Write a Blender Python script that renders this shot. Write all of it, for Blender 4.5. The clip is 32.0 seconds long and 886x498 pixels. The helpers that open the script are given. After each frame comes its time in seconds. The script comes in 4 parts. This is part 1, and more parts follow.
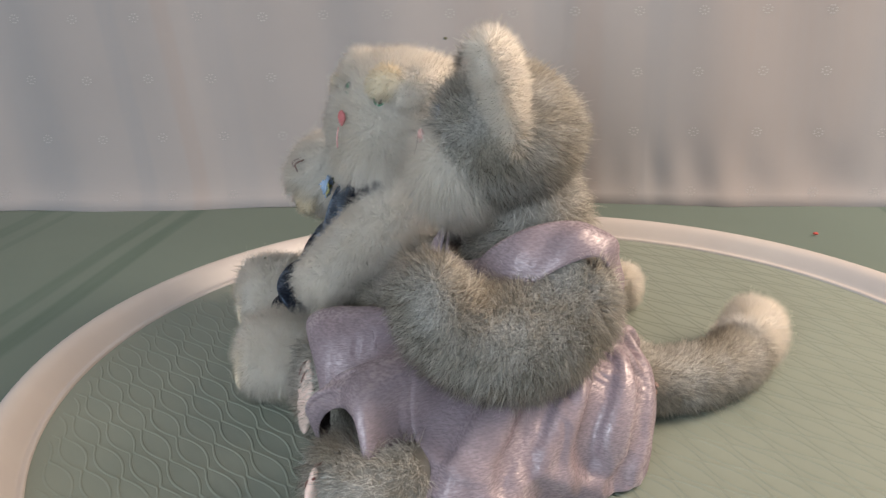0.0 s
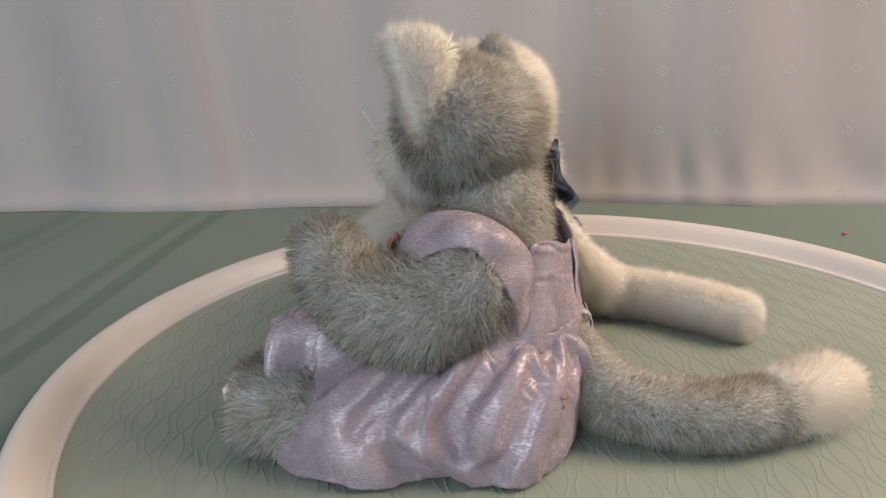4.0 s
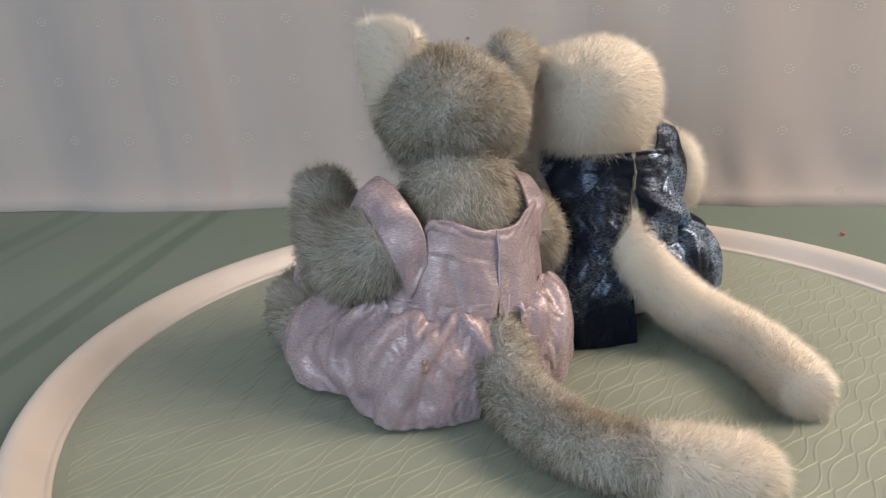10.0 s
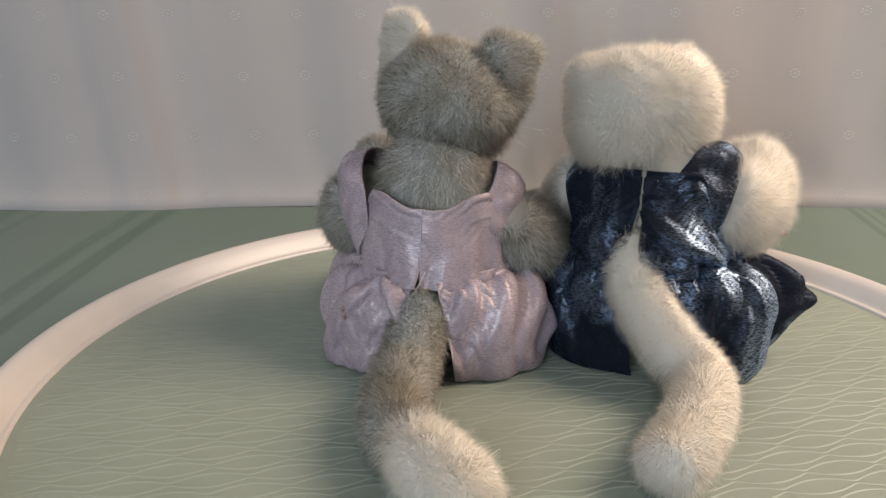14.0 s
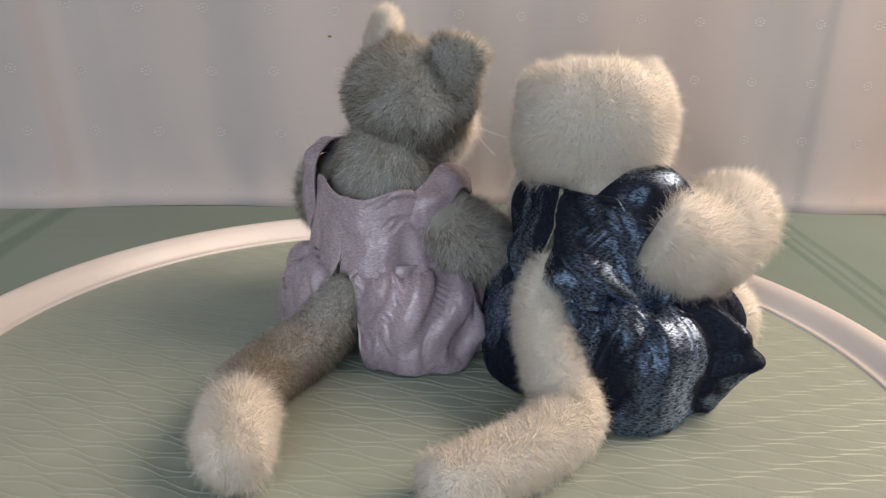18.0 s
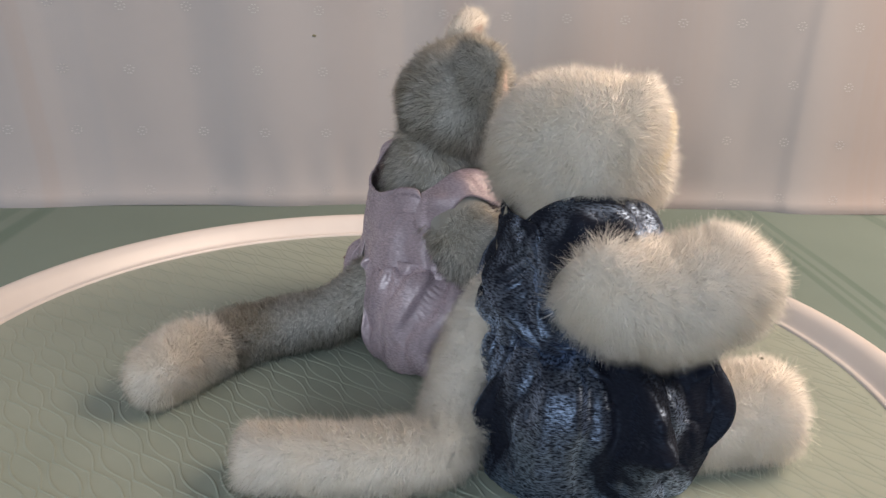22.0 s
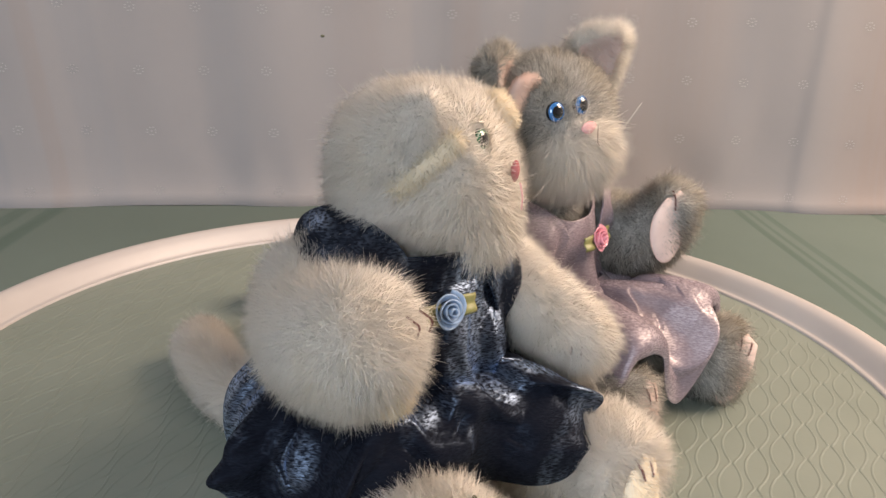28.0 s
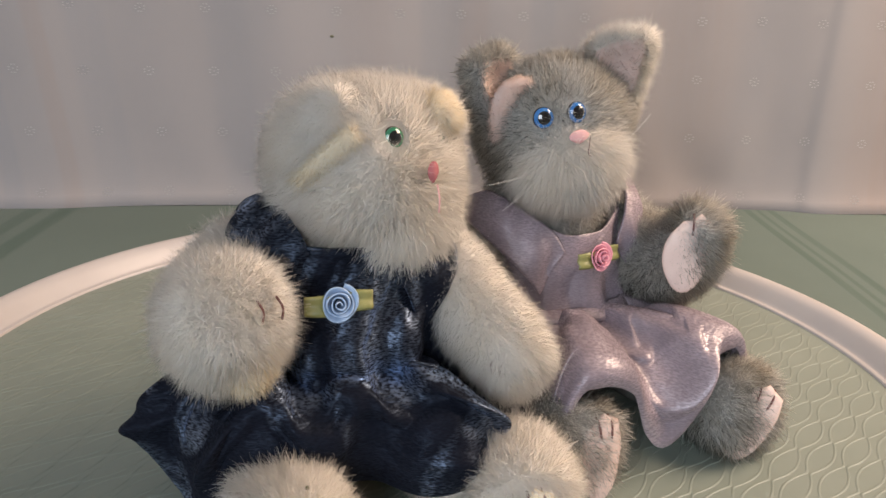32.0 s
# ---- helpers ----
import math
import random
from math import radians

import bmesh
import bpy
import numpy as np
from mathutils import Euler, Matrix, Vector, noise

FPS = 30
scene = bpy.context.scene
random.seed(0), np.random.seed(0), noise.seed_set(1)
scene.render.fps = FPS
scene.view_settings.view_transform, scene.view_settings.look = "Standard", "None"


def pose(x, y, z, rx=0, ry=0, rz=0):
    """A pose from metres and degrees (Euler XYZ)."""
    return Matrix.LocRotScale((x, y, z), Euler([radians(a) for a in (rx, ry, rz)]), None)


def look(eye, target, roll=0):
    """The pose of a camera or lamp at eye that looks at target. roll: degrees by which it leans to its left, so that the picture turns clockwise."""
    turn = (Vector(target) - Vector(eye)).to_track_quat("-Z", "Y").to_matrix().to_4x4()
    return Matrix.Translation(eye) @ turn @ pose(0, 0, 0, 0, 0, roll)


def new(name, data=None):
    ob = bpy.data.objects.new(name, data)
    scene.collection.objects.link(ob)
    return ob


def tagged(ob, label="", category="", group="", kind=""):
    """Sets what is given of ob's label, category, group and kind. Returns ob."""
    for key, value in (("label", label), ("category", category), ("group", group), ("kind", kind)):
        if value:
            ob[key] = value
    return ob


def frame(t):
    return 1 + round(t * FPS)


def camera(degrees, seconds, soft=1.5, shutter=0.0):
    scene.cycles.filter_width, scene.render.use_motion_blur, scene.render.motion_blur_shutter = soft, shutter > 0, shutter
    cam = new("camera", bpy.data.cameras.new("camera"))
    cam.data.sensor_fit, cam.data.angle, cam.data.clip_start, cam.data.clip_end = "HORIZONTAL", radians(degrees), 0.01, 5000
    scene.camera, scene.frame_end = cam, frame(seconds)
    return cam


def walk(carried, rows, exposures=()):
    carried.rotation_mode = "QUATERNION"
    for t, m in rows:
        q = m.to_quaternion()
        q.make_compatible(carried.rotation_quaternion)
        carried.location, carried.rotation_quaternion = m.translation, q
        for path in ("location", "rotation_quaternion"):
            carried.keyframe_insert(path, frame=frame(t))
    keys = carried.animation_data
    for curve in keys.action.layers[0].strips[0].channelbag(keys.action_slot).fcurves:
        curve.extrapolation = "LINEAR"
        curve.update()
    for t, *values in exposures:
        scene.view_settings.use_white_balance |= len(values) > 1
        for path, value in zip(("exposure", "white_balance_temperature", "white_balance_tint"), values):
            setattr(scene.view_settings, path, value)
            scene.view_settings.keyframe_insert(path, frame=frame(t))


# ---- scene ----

# ---------------------------------------------------------------- camera and the turning of the tray
# seconds, degrees: the camera's pan about its own upright, and the tray's turn
PAN = (
    (0, 6.66), (0.5, 6.75), (1, 6.89), (1.5, 7.06), (2, 7.03), (2.5, 7.02), (4.5, 8.55), (5, 8.55),
    (5.5, 8.53), (6, 8.48), (6.5, 8.48), (7, 8.46), (7.5, 8.48), (8, 8.45), (8.5, 8.42), (9, 8.32),
    (9.5, 8.25), (10, 8.21), (10.5, 8.25), (11, 8.38), (11.5, 8.31), (12, 6.78), (12.5, 5.82), (13, 5.8),
    (13.5, 5.64), (14, 4.81), (14.5, 2.59), (16.5, 0.15), (17, -0.66), (17.5, -1.23), (18, -1.38), (18.5, -1.62),
    (19, -2), (19.5, -2.49), (20, -2.48), (20.5, -2.39), (21, -2.42), (21.5, -2.42), (22, -2.44), (22.5, -2.67),
    (23, -3.07), (23.5, -3.12), (24, -3.08), (24.5, -3.02), (25, -3.01), (25.5, -3.04), (27.5, -1.81), (28, -1.87),
    (28.5, -1.99), (29, -1.91), (29.5, -1.92), (30, -1.87), (30.5, -1.78), (31, -1.78), (31.5, -1.61), (32, -1.23),
)
TURN = (
    (0, -0), (0.5, -3.2), (1, -7.2), (1.5, -12.4), (2, -16.3), (2.5, -20.6), (4.5, -37), (5, -41.7),
    (5.5, -46.7), (6, -51.2), (6.5, -55.3), (7, -58.5), (7.5, -62.8), (8, -68.1), (8.5, -72.5), (9, -74.5),
    (9.5, -74.8), (10, -76.2), (10.5, -80.5), (11, -84.4), (11.5, -90.2), (12, -95.4), (12.5, -101.7), (13, -107.7),
    (13.5, -114.4), (14, -119.4), (14.5, -122.8), (16.5, -133.6), (17, -139.5), (17.5, -144), (18, -148.5), (18.5, -154.7),
    (19, -157.9), (19.5, -158), (20, -160.5), (20.5, -166), (21, -171.7), (21.5, -178.4), (22, -185.4), (22.5, -188),
    (23, -194.9), (23.5, -200.5), (24, -206.1), (24.5, -211.9), (25, -220.7), (25.5, -224.8), (27.5, -242.4), (28, -247.1),
    (28.5, -248.2), (29, -248.3), (29.5, -250.1), (30, -254), (30.5, -257.7), (31, -260.5), (31.5, -264.3), (32, -266.5),
)

AXIS = (0.0025, -0.004)  # where the tray turns
EYE = Vector((0.0, -0.4, 0.2169))
TILT, LEAN = 18.845, 1.345
cam = camera(56.80, 32.0, soft=1.5)


def aim(phi):
    """Camera pose, panned by phi degrees about its own tilted upright."""
    m = Matrix.Rotation(radians(90 - TILT), 4, "X") @ Matrix.Rotation(radians(LEAN), 4, "Z") @ Matrix.Rotation(radians(phi), 4, "Y")
    return Matrix.Translation(EYE) @ m


walk(cam, [(t, aim(a)) for t, a in PAN], [(0, 0.03, 6400, 8), (14, 0.0, 6400, 7), (18, 0.01, 6400, 9.5), (25.5, 0.03, 6440, 10.5), (28, -0.07, 6520, 11.5), (32, -0.14, 6540, 12)])

# ---------------------------------------------------------------- light
world = bpy.data.worlds.new("room_light")
world.use_nodes = True
scene.world = world
world.node_tree.nodes["Background"].inputs[0].default_value = (0.95, 0.95, 1.0, 1)
world.node_tree.nodes["Background"].inputs[1].default_value = 0.25


def area_lamp(name, eye, target, size, size_y, power, colour):
    data = bpy.data.lights.new(name, "AREA")
    data.shape, data.size, data.size_y, data.energy, data.color = "RECTANGLE", size, size_y, power, colour
    ob = new(name, data)
    ob.matrix_basis = look(eye, target)
    return ob


# daylight from the window opening at one side, a warm ceiling lamp over the other
area_lamp("window_daylight", (-0.45, -1.72, 0.55), (-0.1, 0.0, 0.1), 0.85, 0.85, 25.6, (0.82, 0.92, 1.03))
area_lamp("ceiling_lamp", (0.96, 0.0, 0.92), (0.34, 0.26, 0.06), 0.70, 0.70, 27.5, (1.0, 0.77, 0.59))

# ---------------------------------------------------------------- materials


def nodes_of(name):
    m = bpy.data.materials.new(name)
    m.use_nodes = True
    t = m.node_tree
    return m, t.nodes, t.links, t.nodes["Principled BSDF"]


def ramp(N, stops):
    r = N.new("ShaderNodeValToRGB")
    while len(r.color_ramp.elements) < len(stops):
        r.color_ramp.elements.new(0.5)
    for e, (p, c) in zip(r.color_ramp.elements, stops):
        e.position, e.color = p, (*c, 1)
    return r


def noise_node(N, L, scale, detail=3.0, stretch=(1, 1, 1), space="Object"):
    co, mp, nz = N.new("ShaderNodeTexCoord"), N.new("ShaderNodeMapping"), N.new("ShaderNodeTexNoise")
    mp.inputs["Scale"].default_value = stretch
    nz.inputs["Scale"].default_value, nz.inputs["Detail"].default_value = scale, detail
    L.new(co.outputs[space], mp.inputs["Vector"])
    L.new(mp.outputs[0], nz.inputs["Vector"])
    return nz


def bump_from(N, L, bsdf, height, strength, distance):
    b = N.new("ShaderNodeBump")
    b.inputs["Strength"].default_value, b.inputs["Distance"].default_value = strength, distance
    L.new(height, b.inputs["Height"])
    L.new(b.outputs[0], bsdf.inputs["Normal"])


def fur_material(name, dark, mid, light, patch, clear=0.55):
    m, N, L, B = nodes_of(name)
    g = N.new("ShaderNodeNewGeometry")
    r = ramp(N, ((0.0, dark), (0.5, mid), (1.0, light)))
    L.new(g.outputs["Random Per Island"], r.inputs[0])
    nz = noise_node(N, L, 52.0, 4.0)
    pr = ramp(N, ((0.40, (1, 1, 1)), (0.68, patch)))
    L.new(nz.outputs["Fac"], pr.inputs[0])
    mx = N.new("ShaderNodeMixRGB")
    mx.blend_type = "MULTIPLY"
    mx.inputs[0].default_value = 1.0
    L.new(r.outputs[0], mx.inputs[1])
    L.new(pr.outputs[0], mx.inputs[2])
    L.new(mx.outputs[0], B.inputs["Base Color"])
    B.inputs["Roughness"].default_value = 0.7
    B.inputs["Specular IOR Level"].default_value = 0.2
    # hairs let light through
    tr, ms, out = N.new("ShaderNodeBsdfTranslucent"), N.new("ShaderNodeMixShader"), N["Material Output"]
    L.new(mx.outputs[0], tr.inputs["Color"])
    ms.inputs[0].default_value = clear
    L.new(B.outputs[0], ms.inputs[1])
    L.new(tr.outputs[0], ms.inputs[2])
    L.new(ms.outputs[0], out.inputs["Surface"])
    return m


def velvet_material(name, base, gloss, sheen, rough, bite, face, nap, patch=40.0, edge=0.10, relief=0.5, lying=True):
    """Panne velvet: short pile, matt where it stands, bright where it lies flat, in patches with a fine horizontal grain."""
    m, N, L, B = nodes_of(name)
    big = noise_node(N, L, patch, 3.0, (1, 1, 0.6))
    big.inputs["Distortion"].default_value = 1.0
    fine = noise_node(N, L, 1150.0, 2.0, (0.45, 0.45, 1.7))
    grain = ramp(N, ((0.38, (nap,) * 3), (0.62, (1.0,) * 3)))
    L.new(fine.outputs["Fac"], grain.inputs[0])
    lie = ramp(N, ((0.52 - edge, (bite,) * 3), (0.52 + edge, (1.0,) * 3)) if lying else ((0.48 - edge, (1.0,) * 3), (0.48 + edge, (bite,) * 3)))
    L.new(big.outputs["Fac"], lie.inputs[0])
    both = N.new("ShaderNodeMixRGB")
    both.blend_type = "MULTIPLY"
    both.inputs[0].default_value = 1.0
    L.new(grain.outputs[0], both.inputs[1])
    L.new(lie.outputs[0], both.inputs[2])
    # view angle scales gloss and sheen colour: the pile's shine aslant is put in
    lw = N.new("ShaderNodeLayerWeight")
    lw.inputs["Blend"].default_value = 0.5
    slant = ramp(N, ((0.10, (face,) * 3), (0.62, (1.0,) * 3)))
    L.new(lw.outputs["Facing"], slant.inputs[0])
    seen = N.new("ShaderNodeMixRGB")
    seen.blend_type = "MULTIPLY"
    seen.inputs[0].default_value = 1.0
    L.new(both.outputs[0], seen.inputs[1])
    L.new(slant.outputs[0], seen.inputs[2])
    tints = []
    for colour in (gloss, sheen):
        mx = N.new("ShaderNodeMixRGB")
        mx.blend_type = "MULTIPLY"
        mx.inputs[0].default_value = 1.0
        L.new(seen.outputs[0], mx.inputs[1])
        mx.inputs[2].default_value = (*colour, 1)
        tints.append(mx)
    tone = ramp(N, ((0.3, tuple(0.86 * c for c in base)), (0.7, tuple(1.08 * c for c in base))))
    L.new(big.outputs["Fac"], tone.inputs[0])
    L.new(tone.outputs[0], B.inputs["Base Color"])
    B.inputs["Roughness"].default_value = 0.85
    B.inputs["Specular IOR Level"].default_value = 0.1
    bp = N.new("ShaderNodeBump")
    bp.inputs["Strength"].default_value, bp.inputs["Distance"].default_value = relief, 0.0006
    L.new(fine.outputs["Fac"], bp.inputs["Height"])
    gl, sh = N.new("ShaderNodeBsdfGlossy"), N.new("ShaderNodeBsdfSheen")
    gl.inputs["Roughness"].default_value = rough
    sh.inputs["Roughness"].default_value = 0.35
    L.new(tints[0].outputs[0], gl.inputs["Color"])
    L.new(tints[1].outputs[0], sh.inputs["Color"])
    for node in (gl, sh, B):
        L.new(bp.outputs[0], node.inputs["Normal"])
    a1, a2 = N.new("ShaderNodeAddShader"), N.new("ShaderNodeAddShader")
    L.new(B.outputs[0], a1.inputs[0])
    L.new(gl.outputs[0], a1.inputs[1])
    L.new(a1.outputs[0], a2.inputs[0])
    L.new(sh.outputs[0], a2.inputs[1])
    L.new(a2.outputs[0], N["Material Output"].inputs["Surface"])
    return m


def plain_material(name, a, b, rough, scale=60.0, bump=0.1, depth=0.0005, coat=0.0, spec=0.5):
    m, N, L, B = nodes_of(name)
    nz = noise_node(N, L, scale, 5.0)
    r = ramp(N, ((0.3, a), (0.7, b)))
    L.new(nz.outputs["Fac"], r.inputs[0])
    L.new(r.outputs[0], B.inputs["Base Color"])
    B.inputs["Roughness"].default_value = rough
    B.inputs["Coat Weight"].default_value = coat
    B.inputs["Specular IOR Level"].default_value = spec
    fine = noise_node(N, L, scale * 9, 3.0)
    bump_from(N, L, B, fine.outputs["Fac"], bump, depth)
    return m


def cloth_material(name, a, b, bands, rough=0.9):
    """Woven cloth with stripes and painted-in tints of light; bands: (x, half width, strength, slant, tint)."""
    m, N, L, B = nodes_of(name)
    nz = noise_node(N, L, 5.0, 4.0)
    r = ramp(N, ((0.3, a), (0.7, b)))
    L.new(nz.outputs["Fac"], r.inputs[0])
    co, sp = N.new("ShaderNodeTexCoord"), N.new("ShaderNodeSeparateXYZ")
    L.new(co.outputs["Object"], sp.inputs[0])
    wob = noise_node(N, L, 160.0, 2.0, (1, 0.06, 0.06))
    rr = ramp(N, ((0.3, (0.7,) * 3), (0.65, (1.0,) * 3)))
    L.new(wob.outputs["Fac"], rr.inputs[0])
    last = r.outputs[0]
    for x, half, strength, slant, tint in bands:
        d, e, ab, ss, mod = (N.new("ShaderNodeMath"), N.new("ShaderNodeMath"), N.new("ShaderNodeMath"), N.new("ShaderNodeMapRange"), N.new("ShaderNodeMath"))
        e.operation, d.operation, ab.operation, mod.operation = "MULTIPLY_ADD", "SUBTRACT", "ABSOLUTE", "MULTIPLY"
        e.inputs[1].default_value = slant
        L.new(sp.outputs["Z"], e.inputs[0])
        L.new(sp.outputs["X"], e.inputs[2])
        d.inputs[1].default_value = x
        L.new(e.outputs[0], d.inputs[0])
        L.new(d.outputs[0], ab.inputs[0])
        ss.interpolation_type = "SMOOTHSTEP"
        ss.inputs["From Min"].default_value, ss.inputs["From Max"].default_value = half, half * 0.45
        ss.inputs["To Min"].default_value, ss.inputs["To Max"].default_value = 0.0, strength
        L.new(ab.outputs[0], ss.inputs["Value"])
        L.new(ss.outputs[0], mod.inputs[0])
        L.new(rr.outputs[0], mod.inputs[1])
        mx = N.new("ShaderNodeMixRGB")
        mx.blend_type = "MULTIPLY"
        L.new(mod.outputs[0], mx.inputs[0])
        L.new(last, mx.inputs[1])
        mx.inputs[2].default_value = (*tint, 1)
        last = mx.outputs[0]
    L.new(last, B.inputs["Base Color"])
    B.inputs["Roughness"].default_value = rough
    B.inputs["Specular IOR Level"].default_value = 0.2
    weave = noise_node(N, L, 1400.0, 2.0)
    bump_from(N, L, B, weave.outputs["Fac"], 0.25, 0.0006)
    return m


GREY_FUR = fur_material("grey_fur", (0.28, 0.275, 0.26), (0.54, 0.53, 0.50), (0.86, 0.845, 0.81), (0.76, 0.72, 0.65))
WHITE_FUR = fur_material("white_fur", (0.962, 0.934, 0.888), (0.968, 0.943, 0.902), (0.976, 0.955, 0.922), (1.0, 0.985, 0.96), 0.76)
PINK_FUR = fur_material("pink_fur", (0.90, 0.76, 0.70), (0.94, 0.83, 0.78), (0.97, 0.90, 0.87), (1.0, 0.96, 0.93), 0.7)
CREAM_FUR = fur_material("cream_fur", (0.91, 0.83, 0.67), (0.955, 0.89, 0.76), (0.98, 0.94, 0.85), (0.99, 0.96, 0.90))
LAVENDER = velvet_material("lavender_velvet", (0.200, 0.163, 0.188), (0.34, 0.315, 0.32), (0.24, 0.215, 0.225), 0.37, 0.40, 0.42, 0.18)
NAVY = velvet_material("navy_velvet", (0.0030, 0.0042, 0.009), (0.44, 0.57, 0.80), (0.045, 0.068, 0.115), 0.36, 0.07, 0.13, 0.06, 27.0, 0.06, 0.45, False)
PINK_SUEDE = plain_material("pink_suede", (0.70, 0.53, 0.475), (0.77, 0.61, 0.55), 0.9, 90, 0.3)
CREAM_SUEDE = plain_material("cream_suede", (0.78, 0.66, 0.48), (0.84, 0.73, 0.56), 0.9, 90, 0.3)
THREAD = plain_material("brown_thread", (0.10, 0.035, 0.03), (0.16, 0.06, 0.05), 0.7)
PINK_THREAD = plain_material("pink_thread", (0.68, 0.36, 0.36), (0.75, 0.44, 0.42), 0.7, 900, 0.5)
RED_THREAD = plain_material("red_thread", (0.36, 0.10, 0.11), (0.45, 0.15, 0.155), 0.7, 900, 0.5)
PALE_THREAD = plain_material("lavender_thread", (0.34, 0.28, 0.31), (0.42, 0.36, 0.38), 0.7)
RAW_EDGE = plain_material("raw_edge_thread", (0.13, 0.12, 0.10), (0.19, 0.175, 0.14), 0.8, 900, 0.5)
PINK_SATIN = plain_material("pink_satin", (0.66, 0.25, 0.32), (0.76, 0.36, 0.42), 0.3, 250, 0.2)
BLUE_SATIN = plain_material("blue_satin", (0.24, 0.34, 0.50), (0.36, 0.47, 0.64), 0.3, 250, 0.2)
GREEN_SATIN = plain_material("green_satin", (0.17, 0.17, 0.055), (0.27, 0.26, 0.10), 0.35, 250, 0.2)
BLACK_GLASS = plain_material("black_glass", (0.004, 0.004, 0.005), (0.006, 0.006, 0.008), 0.06, 10, 0.0, coat=1.0)
BLUE_GLASS = plain_material("blue_glass", (0.02, 0.10, 0.32), (0.04, 0.20, 0.48), 0.08, 700, 0.0, coat=1.0)
GREEN_GLASS = plain_material("green_glass", (0.01, 0.10, 0.05), (0.02, 0.17, 0.08), 0.08, 700, 0.0, coat=1.0)
WHISKER = plain_material("whisker", (0.8, 0.76, 0.7), (0.9, 0.86, 0.8), 0.4)
STAIN = plain_material("brown_stain", (0.16, 0.11, 0.10), (0.22, 0.15, 0.13), 0.9)
RIM_PLASTIC = plain_material("white_plastic", (0.47, 0.43, 0.415), (0.51, 0.47, 0.45), 0.36, 25, 0.06)
TRAY_PLASTIC = plain_material("sage_plastic", (0.200, 0.229, 0.194), (0.224, 0.253, 0.216), 0.42, 18, 0.12, 0.0003)
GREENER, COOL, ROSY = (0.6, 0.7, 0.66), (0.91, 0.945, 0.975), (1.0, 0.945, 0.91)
TABLE_CLOTH = cloth_material("green_tablecloth", (0.122, 0.158, 0.142), (0.139, 0.178, 0.160), [(x, w, k, 0.0, GREENER) for x, w, k in (
    (-0.356, 0.010, 0.55), (-0.328, 0.011, 0.7), (-0.478, 0.012, 0.5), (-0.45, 0.006, 0.35), (0.318, 0.005, 0.7), (0.329, 0.003, 0.6), (0.342, 0.005, 0.7), (0.46, 0.01, 0.6))], 0.75)
# besides stripes, cool left and rosy right bands paint the light's tint in
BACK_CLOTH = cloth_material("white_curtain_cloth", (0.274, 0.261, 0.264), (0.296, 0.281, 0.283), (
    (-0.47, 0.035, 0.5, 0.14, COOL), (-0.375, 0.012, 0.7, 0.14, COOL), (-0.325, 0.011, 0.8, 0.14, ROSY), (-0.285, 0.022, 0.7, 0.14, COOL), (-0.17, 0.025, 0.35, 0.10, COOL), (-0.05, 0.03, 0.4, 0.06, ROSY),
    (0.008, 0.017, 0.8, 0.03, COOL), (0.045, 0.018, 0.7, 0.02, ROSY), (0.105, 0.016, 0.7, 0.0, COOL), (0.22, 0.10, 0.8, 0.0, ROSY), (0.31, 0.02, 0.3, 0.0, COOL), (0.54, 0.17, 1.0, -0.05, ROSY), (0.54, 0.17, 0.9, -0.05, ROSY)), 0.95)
MOTIF_THREAD = plain_material("white_thread", (0.362, 0.348, 0.346), (0.385, 0.370, 0.367), 0.8)
SPECK_DIRT = plain_material("speck_dirt", (0.10, 0.10, 0.06), (0.16, 0.15, 0.10), 0.9)
WALL_PAINT = plain_material("wall_paint", (0.62, 0.60, 0.58), (0.66, 0.64, 0.62), 0.9, 8, 0.1)
FLOOR_WOOD = plain_material("brown_floor", (0.16, 0.10, 0.06), (0.22, 0.14, 0.08), 0.5, 12, 0.1)

# ---------------------------------------------------------------- mesh tools


def mesh_from(name, V, quads=None, tris=None, normals=None, smooth=True):
    """A mesh from numpy arrays."""
    V = np.asarray(V, np.float32)
    quads = np.zeros((0, 4), np.int32) if quads is None else np.asarray(quads, np.int32)
    tris = np.zeros((0, 3), np.int32) if tris is None else np.asarray(tris, np.int32)
    me = bpy.data.meshes.new(name)
    nq, nt = len(quads), len(tris)
    me.vertices.add(len(V))
    me.vertices.foreach_set("co", V.ravel())
    me.loops.add(nq * 4 + nt * 3)
    me.loops.foreach_set("vertex_index", np.concatenate([quads.ravel(), tris.ravel()]).astype(np.int32))
    me.polygons.add(nq + nt)
    starts = np.concatenate([np.arange(nq) * 4, nq * 4 + np.arange(nt) * 3]).astype(np.int32)
    me.polygons.foreach_set("loop_start", starts)
    me.polygons.foreach_set("use_smooth", np.full(nq + nt, smooth))
    me.update()
    me.validate()
    if normals is not None:
        me.normals_split_custom_set_from_vertices(np.asarray(normals, np.float32).tolist())
    return me


def spline(P, n):
    """Catmull-Rom through the rows of P, n rows out."""
    P = np.asarray(P, float)
    Q = np.vstack([2 * P[0] - P[1], P, 2 * P[-1] - P[-2]])
    out = []
    for s in np.linspace(0, len(P) - 1 - 1e-6, n):
        i = int(s)
        u = s - i
        a, b, c, d = Q[i:i + 4]
        out.append(0.5 * (2 * b + (c - a) * u + (2 * a - 5 * b + 4 * c - d) * u * u + (3 * b - a - 3 * c + d) * u ** 3))
    return np.array(out)


